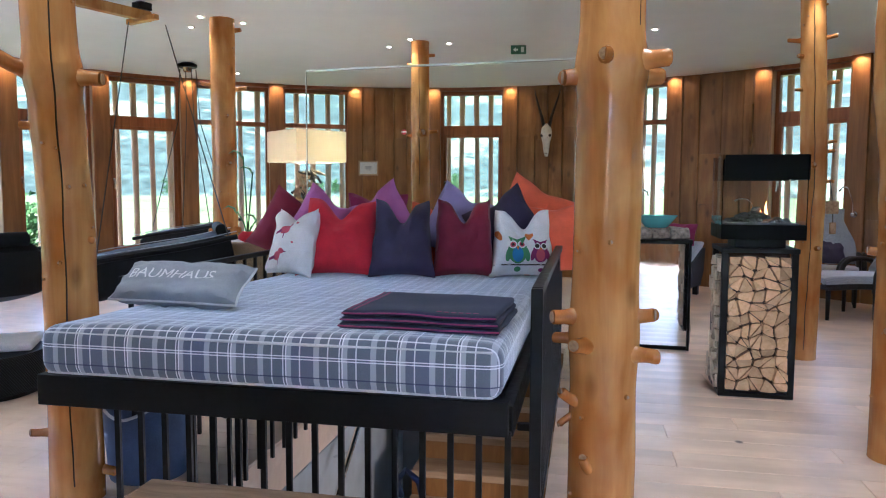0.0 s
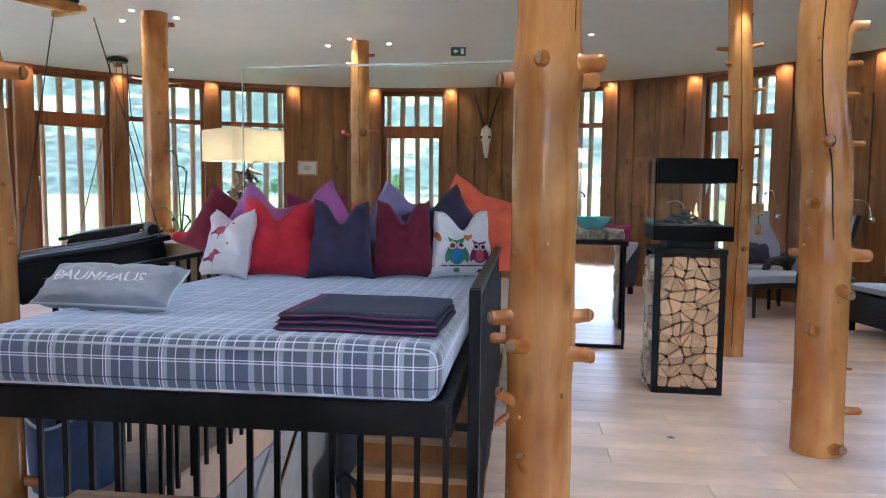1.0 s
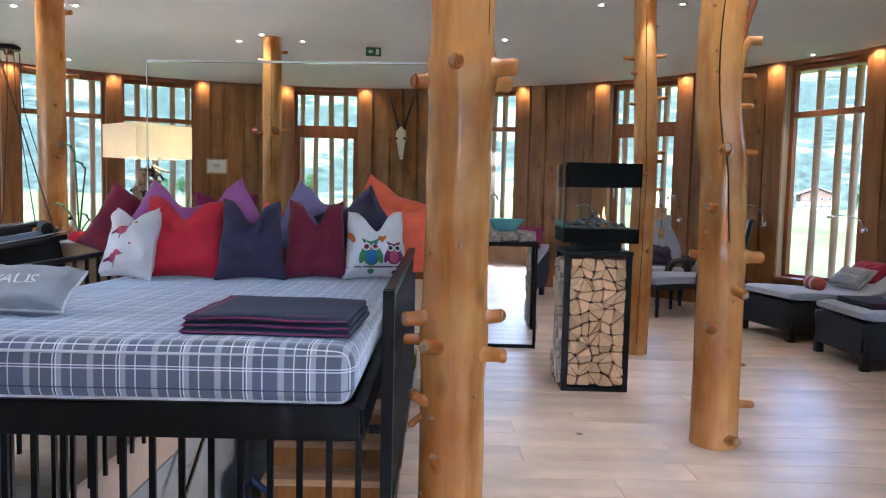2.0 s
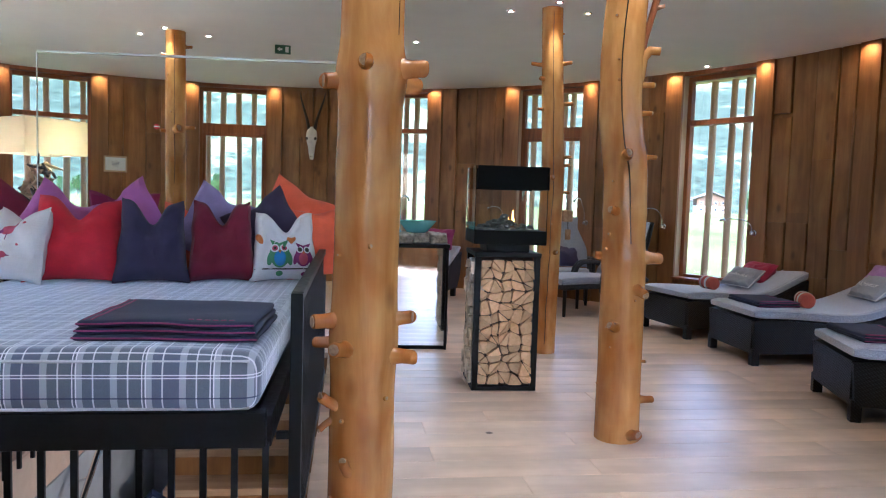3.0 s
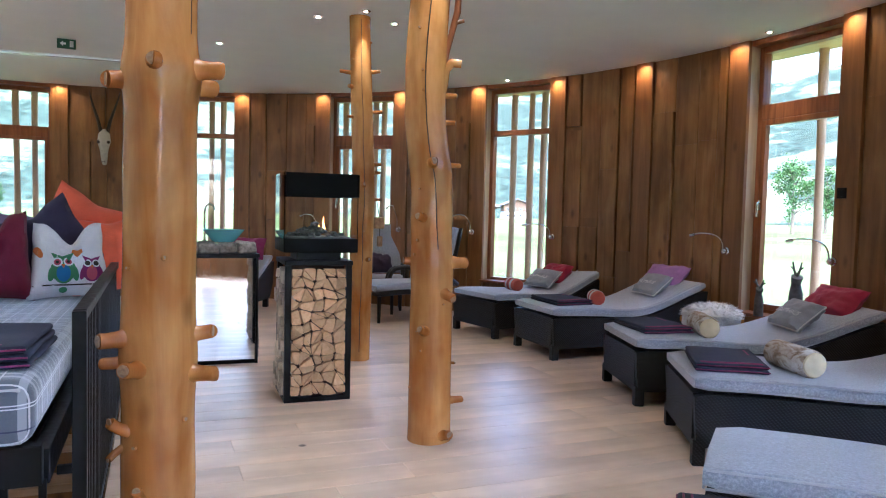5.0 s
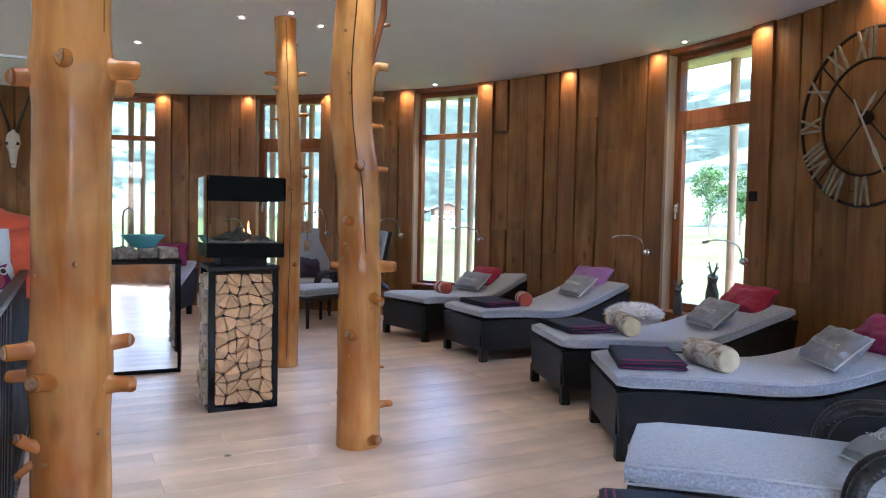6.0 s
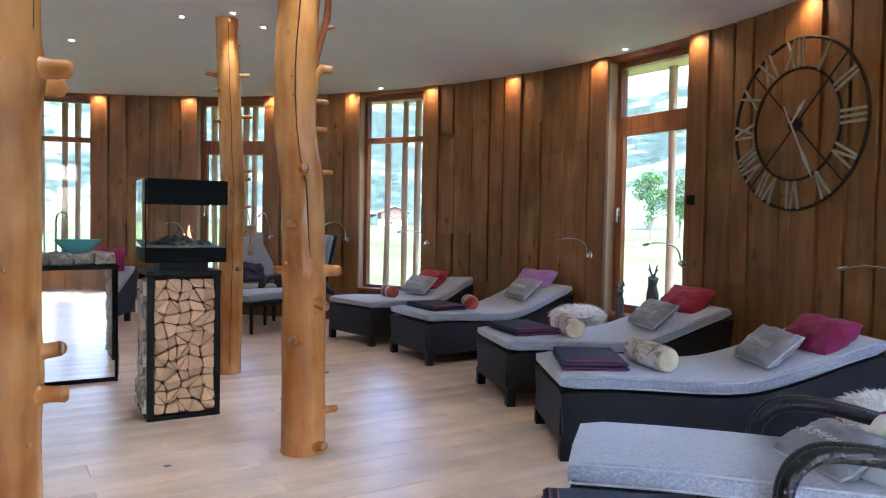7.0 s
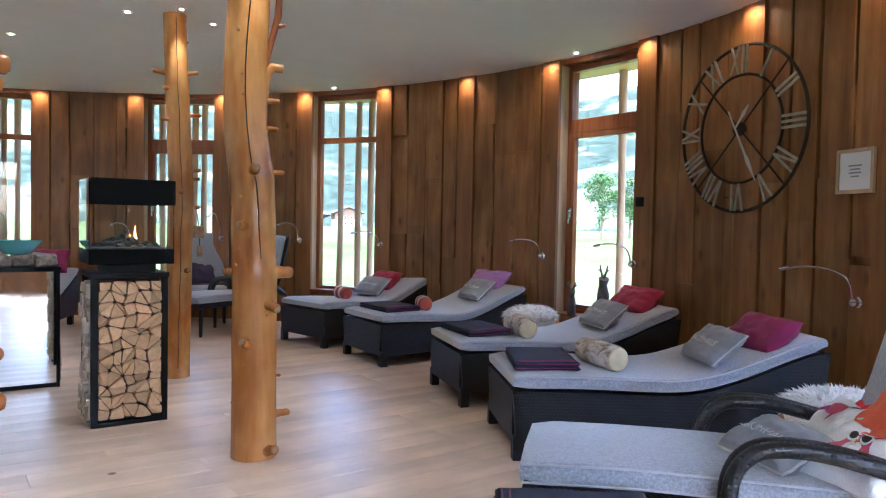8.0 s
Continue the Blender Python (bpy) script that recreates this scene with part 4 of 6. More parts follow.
def owl_print(cx, cz, sc, coat, belly):
    out = [(oval(cx, cz, 0.062 * sc, 0.080 * sc), coat, 0), ([(cx - 0.06 * sc, cz + 0.10 * sc), (cx - 0.03 * sc, cz + 0.04 * sc), (cx + 0.03 * sc, cz + 0.04 * sc), (cx + 0.06 * sc, cz + 0.10 * sc), (cx, cz + 0.078 * sc)], coat, 0),
           (oval(cx, cz - 0.022 * sc, 0.036 * sc, 0.048 * sc), belly, 1),
           (oval(cx - 0.058 * sc, cz - 0.02 * sc, 0.018 * sc, 0.048 * sc, 14, -14), coat, 1), (oval(cx + 0.058 * sc, cz - 0.02 * sc, 0.018 * sc, 0.048 * sc, 14, 14), coat, 1),
           ([(cx - 0.010 * sc, cz + 0.030 * sc), (cx + 0.010 * sc, cz + 0.030 * sc), (cx, cz + 0.006 * sc)], PRINT_O, 3)]
    for q in (-1, 1):
        x, z = cx + q * 0.028 * sc, cz + 0.045 * sc
        out += [(oval(x, z, 0.027 * sc, 0.027 * sc, 14), WHITE, 2), (oval(x, z, 0.018 * sc, 0.018 * sc, 12), PINK if coat is PRINT_G else HORN, 3), (oval(x, z, 0.009 * sc, 0.009 * sc, 10), HORN, 4)]
    return out


def bird_print(cx, cz, sc):
    return [(oval(cx, cz, 0.036 * sc, 0.020 * sc, 16, 18), PINK, 0), (oval(cx + 0.036 * sc, cz + 0.026 * sc, 0.015 * sc, 0.015 * sc, 12), PINK, 1),
            ([(cx - 0.025 * sc, cz + 0.004 * sc), (cx - 0.075 * sc, cz - 0.012 * sc), (cx - 0.070 * sc, cz - 0.026 * sc), (cx - 0.02 * sc, cz - 0.012 * sc)], PRINT_P, 1),
            ([(cx + 0.048 * sc, cz + 0.03 * sc), (cx + 0.066 * sc, cz + 0.024 * sc), (cx + 0.047 * sc, cz + 0.02 * sc)], PRINT_P, 1),
            ([(cx - 0.002 * sc, cz - 0.016 * sc), (cx + 0.003 * sc, cz - 0.016 * sc), (cx + 0.001 * sc, cz - 0.045 * sc), (cx - 0.003 * sc, cz - 0.045 * sc)], PRINT_P, 1)]


prints(owl, owl_print(-0.045, 0.165, 1.0, PRINT_G, PRINT_B) + owl_print(0.105, 0.16, 0.85, PRINT_P, PINK)
       + [([(-0.20 + 0.05 * k, 0.082) for k in range(9)] + [(0.20 - 0.05 * k, 0.074) for k in range(9)], HORN, 2),
          ([(0.03, 0.235), (0.002, 0.265), (0.008, 0.282), (0.03, 0.274), (0.052, 0.282), (0.058, 0.265)], PRINT_O, 0),
          (oval(-0.165, 0.27, 0.016, 0.036, 14, 24), PRINT_O, 0), (oval(-0.185, 0.235, 0.014, 0.030, 14, -10), PINK, 0),
          (oval(-0.165, 0.36, 0.030, 0.022, 14, 30), MINT, 0), (oval(0.165, 0.36, 0.030, 0.022, 14, -30), MINT, 0), (oval(-0.045, 0.052, 0.022, 0.016, 12), PRINT_G, 0), (oval(0.11, 0.045, 0.018, 0.012, 12), PRINT_P, 0)])
bird = bpy.data.objects["cushion"]
prints(bird, bird_print(-0.02, 0.30, 1.3) + bird_print(-0.05, 0.12, 1.3) + [(oval(0.09, 0.35, 0.012, 0.008, 10), PINK, 0), (oval(0.06, 0.22, 0.010, 0.007, 10), PINK, 0)])

# step in front of the bed
OLDSTEP = wood("worn_step_oak", (0.19, 0.115, 0.062), (0.36, 0.24, 0.14), (3, 24, 24), 0.7, 0.5, relief=0.4)
step = thing("step_stool", BED @ pose(1.10, -0.37, 0), "low rough oak step in front of the bed", "step")
part("seat", bm_box(0.95, 0.34, 0.04, 0.01, (0, 0, 0.28)), OLDSTEP, step)
for x in (-0.4, 0.4):
    part("leg", bm_box(0.05, 0.30, 0.258, 0.006, (x, 0, 0.129)), OLDSTEP, step)

# stair well
well = thing("stair_well", BED, "concrete stair well under the daybed", "stair well", kind="structure")
part("well_wall", bm_box(0.12, W1 - W0 + 0.24, 2.7, 0, (V0 - 0.06, (W0 + W1) / 2, -1.63)), CONCRETE, well)
part("well_wall", bm_box(0.12, W1 - W0 + 0.24, 2.7, 0, (V1 + 0.06, (W0 + W1) / 2, -1.63)), CONCRETE, well)
part("well_wall", bm_box(V1 - V0, 0.12, 2.7, 0, ((V0 + V1) / 2, W0 - 0.06, -1.63)), CONCRETE, well)
part("well_wall", bm_box(V1 - V0, 0.12, 2.7, 0, ((V0 + V1) / 2, W1 + 0.06, -1.63)), CONCRETE, well)
part("well_floor", bm_box(V1 - V0 + 0.24, W1 - W0 + 0.24, 0.1, 0, ((V0 + V1) / 2, (W0 + W1) / 2, -3.03)), CONCRETE, well)
stair = thing("staircase", BED, "pale oak stairs down through the floor", "staircase", kind="structure")
for i in range(13):
    part("tread", bm_box(V1 - V0 - 0.35, 0.30, 0.05, 0.006, ((V0 + V1) / 2 + 0.17, W1 - 0.16 - i * 0.262, -0.19 - i * 0.18)), STEP, stair)
    part("riser", bm_box(V1 - V0 - 0.36, 0.02, 0.13, 0, ((V0 + V1) / 2 + 0.17, W1 - 0.04 - i * 0.262, -0.10 - i * 0.18)), BOARD, stair)
# added source for the warm glow on the steps; its fixture is unseen
sl = thing("stair_light", BED @ pose(V1 - 0.006, 1.9, -0.55), "small warm recessed stair light, added unseen, lit", "stair light")
part("lens", bm_box(0.012, 0.09, 0.05, 0.003), WARM, sl)
part("bezel", bm_box(0.008, 0.11, 0.07, 0.003, (0.003, 0, 0)), CHROME, sl)
glow_lamp = new("stair_lamp", bpy.data.lights.new("stair_lamp", "SPOT"))
glow_lamp.data.energy, glow_lamp.data.color, glow_lamp.data.spot_size, glow_lamp.data.spot_blend, glow_lamp.data.shadow_soft_size = 2.0, (1.0, 0.80, 0.6), radians(150), 0.6, 0.05
glow_lamp.matrix_world = look(bed_pt(V1 - 0.03, 1.9, -0.5), bed_pt(V0, 1.6, -1.3))
hr = thing("handrail", BED, "thin stainless steel stair handrail", "handrail")
part("rail", bm_tube([(V0 + 0.12, 3.4, 0.75), (V0 + 0.12, 0.25, -1.4)], 0.018, 12), CHROME, hr, smooth=True)
for q in (0.15, 0.5, 0.85):
    part("bracket", bm_tube([(V0 + 0.005, 3.4 - 3.15 * q, 0.69 - 2.15 * q), (V0 + 0.12, 3.4 - 3.15 * q, 0.74 - 2.15 * q)], 0.008, 8), CHROME, hr)

pack = thing("backpack", BED @ pose(1.46, 0.20, -0.13, 0, 0, 6), "dark blue canvas backpack hanging on the railing", "backpack")
part("body", moved(bm_cushion(0.16, 0.27, 0.15, 0.06, 31, 12, 0.06, 0.3), pose(0.03, 0, -0.10, 0, 6, 0)), DENIM, pack, smooth=True)
part("side_roll", moved(bm_cushion(0.10, 0.27, 0.10, 0, 33, 10, 0.06, 0.3), pose(-0.075, -0.02, -0.08, 0, -4, 0)), DENIM, pack, smooth=True)
part("pocket", moved(bm_cushion(0.12, 0.16, 0.08, 0, 32, 8), pose(0.03, -0.07, -0.08)), DENIM, pack, smooth=True)
part("strap", bm_tube([(-0.04, 0.02, 0.26), (-0.04, -0.08, 0.36), (0.0, -0.128, 0.42), (0.04, -0.08, 0.36), (0.04, 0.02, 0.26)], 0.012, 8), DENIM, pack)
bag = thing("laundry_basket", BED @ pose(0.13, 0.52, 0), "blue-grey felt basket standing under the daybed", "basket")


def swoop(q):
    return 0.30 + 0.10 * abs(math.cos(q)) ** 1.5


b = bm_lathe([(0.17, 0), (0.175, 0.02), (0.185, 0.15), (0.20, 0.36), (0.205, 0.365), (0.195, 0.36), (0.18, 0.15), (0.165, 0.03), (0.001, 0.02)], 40)
for v in b.verts:
    if v.co.z > 0.1:
        v.co.z *= swoop(math.atan2(v.co.y, v.co.x)) / 0.362
part("wall", b, BASKET, bag, smooth=True)
part("rim", bm_tube([(0.202 * math.cos(q), 0.202 * math.sin(q), swoop(q) + 0.003) for q in np.linspace(0, 2 * math.pi, 41)], 0.007, 8), PIPING, bag)

# glass screen behind the bed
scr = thing("glass_screen", pose(-1.03, 5.45, 0, 0, 0, -15.5), "tall clear glass screen at the head of the daybed", "glass screen")
g = part("pane", bm_box(2.0, 0.012, 2.2, 0, (1.0, 0, 1.1)), SCREEN, scr)
g.visible_shadow = False
part("polished_edge", bm_box(2.0, 0.014, 0.014, 0, (1.0, 0, 2.209)), EDGE, scr)
part("polished_edge", bm_box(0.006, 0.014, 2.2, 0, (-0.003, 0, 1.1)), EDGE, scr)
for x in (0.3, 1.7):
    part("clamp", bm_box(0.05, 0.04, 0.06, 0.005, (x, 0, 0.03)), CHROME, scr)

# ---- gas fire column with stacked logs ----
def cells(w, h, n, seed, gap):
    """Split-log ends packed in a rectangle: wedges and blunt quarters with a rounded bark side."""
    k = random.Random(seed)
    cols, rows = max(2, round((n * w / h / 1.6) ** 0.5)), max(2, round((n * h / w / 1.6) ** 0.5))
    grid = {}
    for i in range(cols + 1):
        for j in range(rows + 1):
            dx = 0 if i in (0, cols) else k.uniform(-0.30, 0.30)
            dy = 0 if j in (0, rows) else k.uniform(-0.33, 0.33)
            grid[i, j] = Vector(((i + dx) * w / cols, (j + dy) * h / rows))
    out = []
    for i in range(cols):
        for j in range(rows):
            a, b, c, d = grid[i, j], grid[i + 1, j], grid[i + 1, j + 1], grid[i, j + 1]
            u = k.random()
            if u < 0.26:
                shapes = [[a, b, c, d]]
            elif u < 0.63:
                shapes = [[a, b, c], [a, c, d]]
            else:
                shapes = [[a, b, d], [b, c, d]]
            for q in shapes:
                mid = sum(q, Vector((0, 0))) / len(q)
                size = min((p - mid).length for p in q)
                q = [p + (mid - p).normalized() * gap * k.uniform(0.7, 1.5) for p in q]
                round_side = k.randrange(len(q))
                soft = []
                for e in range(len(q)):
                    p0, p1 = q[e], q[(e + 1) % len(q)]
                    away = ((p0 + p1) / 2 - mid).normalized()
                    for t in (0.10, 0.5, 0.90):
                        bulge = (0.12 if e == round_side else k.uniform(-0.05, 0.02)) * size * (1 - (2 * t - 1) ** 2)
                        p = p0.lerp(p1, t) + away * bulge
                        soft.append((p.x, p.y))
                out.append(soft)
    return out


FIRE = pose(1.78, 4.52, 0, 0, 0, -13)
fire = thing("gas_fire_column", FIRE, "black steel gas fire column stacked with split logs", "fire column")
FW, FD, FH = 0.45, 0.45, 0.93
for x in (0.02, FW - 0.02):
    for y in (0.02, FD - 0.02):
        part("corner_post", bm_box(0.04, 0.04, FH, 0.003, (x, y, FH / 2)), BLACK, fire)
part("base_plate", bm_box(FW, FD, 0.03, 0.003, (FW / 2, FD / 2, 0.015)), BLACK, fire)
# added dark core: its colour stands for the shade between the logs
part("gap_shade_core", bm_box(FW - 0.09, FD - 0.09, FH - 0.04, 0, (FW / 2, FD / 2, FH / 2 + 0.01)), CRACK_GAP_SHADE, fire)
part("top_plate", bm_box(FW + 0.01, FD + 0.01, 0.03, 0.003, (FW / 2, FD / 2, FH + 0.012)), BLACK, fire)
part("neck", bm_box(0.3, 0.3, 0.06, 0, (FW / 2 + 0.01, FD / 2, FH + 0.055)), BLACK, fire)
part("burner_tray", bm_box(FW + 0.05, FD + 0.02, 0.095, 0.004, (FW / 2 + 0.01, FD / 2, FH + 0.13)), HOOD, fire)
krng = random.Random(9)
for poly in cells(FW - 0.075, FH - 0.065, 98, 5, 0.0062):
    d = krng.uniform(0.0, 0.035)
    qx, qz = sum(q[0] for q in poly) / len(poly), sum(q[1] for q in poly) / len(poly)
    tilt = pose(qx, 0, qz) @ pose(0, 0, 0, krng.uniform(-7, 7), 0, krng.uniform(-7, 7)) @ pose(-qx, 0, -qz)
    part("log", moved(bm_prism(poly, 0.06), pose(0.04, 0.022 - d, 0.04) @ tilt), CHIP, fire)
for poly in cells(FD - 0.085, FH - 0.075, 80, 8, 0.006):
    d = krng.uniform(0.0, 0.04)
    part("log", moved(bm_prism(poly, 0.07), pose(0.012 - d, FD - 0.045, 0.04, 0, 0, -90)), BIRCHEND_LIT, fire)
for poly in cells(FD - 0.10, FH - 0.08, 30, 11, 0.009):
    part("log", moved(bm_prism(poly, 0.06), pose(FW - 0.012 + krng.uniform(0, 0.01), 0.05, 0.045, 0, 0, 90)), CHIP, fire)
GZ = FH + 0.178
for i in range(46):
    r = krng.uniform(0.016, 0.036)
    b = bmesh.new()
    bmesh.ops.create_icosphere(b, subdivisions=2, radius=r)
    for v in b.verts:
        v.co *= 1 + 0.45 * noise.noise(v.co * 30 + Vector((i, 0, 0)))
        v.co.z *= 0.7
    u, w = max(-0.18, min(0.18, krng.gauss(0, 0.075))), max(-0.16, min(0.16, krng.gauss(0, 0.07)))
    part("stone", b, SLATE, fire, m=pose(FW / 2 + u, FD / 2 + w, GZ + 0.014 + 0.085 * max(0, 1 - math.hypot(u, w) / 0.15) * krng.uniform(0.3, 1), 0, 0, krng.uniform(0, 180)))
part("stone_bed", bm_box(FW - 0.02, FD - 0.02, 0.012, 0.004, (FW / 2, FD / 2, GZ + 0.004)), SLATE, fire)
part("flame", bm_tube([(0.29, 0.22, GZ + 0.03), (0.292, 0.22, GZ + 0.06), (0.287, 0.22, GZ + 0.10), (0.29, 0.22, GZ + 0.145)], [0.008, 0.011, 0.006, 0.001], 8), FLAME, fire, "small orange gas flame")
part("flame", bm_tube([(0.26, 0.24, GZ + 0.03), (0.262, 0.24, GZ + 0.05), (0.26, 0.24, GZ + 0.09)], [0.010, 0.012, 0.001], 8), FLAME, fire)
GT = 1.545
for x, y, sx_, sy_ in ((FW / 2 + 0.01, -0.004, FW + 0.04, 0.006), (FW / 2 + 0.01, FD + 0.004, FW + 0.04, 0.006), (-0.012, FD / 2, 0.006, FD), (FW + 0.032, FD / 2, 0.006, FD)):
    p = part("glass_pane", bm_box(sx_, sy_, GT - GZ + 0.01, 0, (x, y, (GT + GZ) / 2 - 0.005)), FIREGLASS, fire)
    p.visible_shadow = False
part("hood", joined(bm_box(FW + 0.03, 0.008, 0.155, 0, (FW / 2 + 0.01, -0.013, GT - 0.078)), bm_box(FW + 0.03, 0.008, 0.155, 0, (FW / 2 + 0.01, FD + 0.013, GT - 0.078)),
                    bm_box(0.008, FD - 0.02, 0.155, 0, (FW + 0.041, FD / 2, GT - 0.078))), HOOD, fire, "black glass band")

# ---- mirror-clad water stand ----
STAND = pose(2.04, 5.83, 0, 0, 0, -13)
stand = thing("water_stand", STAND, "mirror-clad stand topped with split logs", "water stand")
SW, SD = 0.95, 0.45
part("plinth", bm_box(SW, SD - 0.02, 0.03, 0, (-SW / 2, SD / 2 + 0.006, 0.015)), BLACK, stand)
part("body", bm_box(SW - 0.02, SD - 0.04, 0.86, 0, (-SW / 2, SD / 2, 0.46)), BLACK, stand)
part("mirror", bm_box(SW - 0.03, 0.008, 0.85, 0.001, (-SW / 2 - 0.006, 0.012, 0.46)), MIRROR, stand, "clear mirror front")
part("edge_frame", bm_box(0.02, 0.03, 0.90, 0.002, (-0.008, 0.012, 0.45)), BLACK, stand)
part("top_plate", bm_box(SW + 0.02, SD + 0.02, 0.03, 0.003, (-SW / 2, SD / 2, 0.905)), BLACK, stand)
for poly in cells(SD - 0.04, 0.82, 30, 14, 0.008):
    part("log", moved(bm_prism(poly, 0.03), pose(0.004 + krng.uniform(0, 0.014), 0.03, 0.04, 0, 0, 90)), BARK, stand)
for i in range(6):
    for j in range(2):
        b = bm_box(0.15, 0.21, 0.085, 0.02, (0, 0, 0), 2)
        for v in b.verts:
            v.co += Vector((noise.noise(v.co * 9 + Vector((i, j, 0))), noise.noise(v.co * 9 + Vector((j, i, 5))), noise.noise(v.co * 9 + Vector((5, i, j))))) * 0.02
        part("log", b, BARK, stand, m=pose(-0.085 - i * 0.156, 0.11 + j * 0.22, 0.965, 0, 0, krng.uniform(-4, 4)))
bowl = thing("bowl", STAND @ pose(-0.27, 0.20, 1.01), "turquoise ceramic bowl on the log-topped stand", "bowl")
part("basin", bm_lathe([(0.07, 0), (0.09, 0.005), (0.17, 0.10), (0.175, 0.105), (0.165, 0.10), (0.085, 0.015), (0.001, 0.012)], 32), TURQ, bowl, smooth=True)
tap = thing("tap", STAND @ pose(-0.42, 0.30, 1.0), "slim curved chrome tap", "tap")
part("spout", bm_tube([(0, 0, 0), (0, 0, 0.26), (0.01, -0.01, 0.31), (0.04, -0.04, 0.33), (0.07, -0.07, 0.31), (0.075, -0.075, 0.28)], 0.009, 10), CHROME, tap, smooth=True)
part("base", bm_lathe([(0.025, 0), (0.025, 0.01), (0.012, 0.02), (0.001, 0.02)], 16), CHROME, tap)
carafe = thing("carafe", STAND @ pose(-0.55, 0.22, 1.01), "clear glass carafe of water", "carafe")
part("glass", bm_lathe([(0.05, 0), (0.055, 0.01), (0.055, 0.13), (0.045, 0.17), (0.04, 0.17), (0.05, 0.125), (0.05, 0.012), (0.001, 0.01)], 20), FIREGLASS, carafe, smooth=True)


# ---- loungers ----
def lounger(m, length, label, seed=0):
    g = thing("lounger", m, label, "lounger", "loungers along the wall")
    W = 0.80
    s = length / 1.8
    top = dense([(0, 0.395), (0.3 * s, 0.40), (0.65 * s, 0.375), (0.95 * s, 0.355), (1.2 * s, 0.40), (1.5 * s, 0.52), (1.8 * s, 0.65)], 24)
    outline = [(0.02, 0.10)] + [(0.0, 0.37)] + [(x, z - 0.012) for x, z in top[1:-1]] + [(length + 0.01, top[-1][1] - 0.02), (length - 0.03, 0.30), (length - 0.14, 0.12)]
    for y in (0.0, W - 0.04):
        part("side_panel", moved(bm_prism(outline, 0.04), pose(0, y, 0)), WICKER, g)
    part("foot_panel", bm_box(0.03, W - 0.085, 0.28, 0, (0.018, W / 2, 0.24)), WICKER, g)
    part("deck", bm_slab([(x + 0.03 if i == 0 else x, z - 0.03) for i, (x, z) in enumerate(top)], 0.043, W - 0.043, 0.018, 0.008, 3), WICKER, g)
    for x in (0.035, length - 0.22):
        for y in (0.035, W - 0.035):
            part("leg", bm_box(0.065, 0.065, 0.14, 0.006, (x, y, 0.07)), WICKER, g)
    part("mattress", bm_slab([(x + 0.004, z) for x, z in top], 0.008, W - 0.008, 0.075, 0.03, 6), GREY, g, "grey cushion with pale piping", True)
    for y in (0.014, W - 0.014):
        for k in (0.068, 0.010):
            part("piping", bm_tube([(x + 0.006, y, z + k) for x, z in top[1:-1]], 0.005, 6), SEAM, g)
    part("piping", bm_tube([(0.006, 0.03, top[0][1] + 0.058), (0.0, W / 2, top[0][1] + 0.060), (0.006, W - 0.03, top[0][1] + 0.058)], 0.005, 6), SEAM, g)

    def z_at(x):
        return float(np.interp(x, [p[0] for p in top], [p[1] for p in top])) + 0.078
    return g, z_at, length


def dress(m, zf, back, roll, roll_end, seed, turn, spots, with_blanket=True):
    """spots: x, y on the lounger for the blanket, the roll, the small cushion and the large one."""
    k = random.Random(seed)
    (bx, by), (rx_, ry_), (fx, fy), (cx_, cy_) = spots
    if with_blanket:
        blanket(m @ pose(bx, by, zf(bx) - 0.004, 0, 0, 90 + k.uniform(-8, 8)), 0.54, 0.38, "folded navy blanket on a lounger foot", 2, 0.024)
    r = 0.07 if roll is CORAL else 0.078
    bolster(m @ pose(rx_, ry_, zf(rx_) - 0.008, 0, 0, turn), r, 0.22 if roll is CORAL else 0.38, roll, roll_end, "birch-log printed bolster on a lounger" if roll is BIRCH else "rolled coral and grey towel")
    cushion(m @ pose(fx, fy, zf(fx) + 0.030, -50, 0, -90 + k.uniform(-10, 10)), 0.43, 0.27, 0.11, FELT, "small grey felt cushion lettered in white", 0, seed, "BAUMHAUS")
    cushion(m @ pose(cx_, cy_, zf(cx_) - 0.025, -46, 0, -90 + k.uniform(-12, 12)), 0.50, 0.30, 0.15, back, "plain coloured linen cushion on a lounger", 0.03, seed + 1)


LOUNGERS = [(3.20, 2.36, -40.0, 1.86, MAGENTA, BIRCH, CUT, 103, ((0.25, 0.40), (0.62, 0.38), (1.19, 0.29), (1.50, 0.29))),
            (3.84, 3.32, -29.5, 1.80, RASPBERRY, BIRCH, CUT, 80, ((0.27, 0.46), (0.60, 0.32), (1.19, 0.31), (1.54, 0.40))),
            (4.36, 4.74, -13.0, 1.68, LILAC, CORAL, CORAL, 70, ((0.31, 0.42), (0.70, 0.42), (1.19, 0.36), (1.45, 0.47))),
            (4.55, 5.84, -1.0, 1.55, RASPBERRY, CORAL, CORAL, 80, ((0.28, 0.42), (0.56, 0.42), (0.88, 0.42), (1.13, 0.52)))]
for i, (x, y, a, ln, back, roll, end, turn, spots) in enumerate(LOUNGERS):
    m = pose(x, y, 0, 0, 0, a)
    g, zf, ln = lounger(m, ln, "dark wicker lounger with a grey cushion and raised head", i)
    dress(m, zf, back, roll, end, 100 + 10 * i, turn, spots, i < 3)
m = pose(2.45, 8.05, 0, 0, 0, 52)
g, zf, ln = lounger(m, 1.6, "dark wicker lounger beside the water stand", 7)
cushion(m @ pose(1.35, 0.3, zf(1.35) + 0.02, -35, 0, -90), 0.46, 0.34, 0.14, MAGENTA, "magenta linen cushion on a lounger", 0.03, 201)
cushion(m @ pose(0.9, 0.4, zf(0.9) + 0.03, -60, 0, -90), 0.40, 0.27, 0.11, FELT, "small plain grey felt cushion", 0, 202)


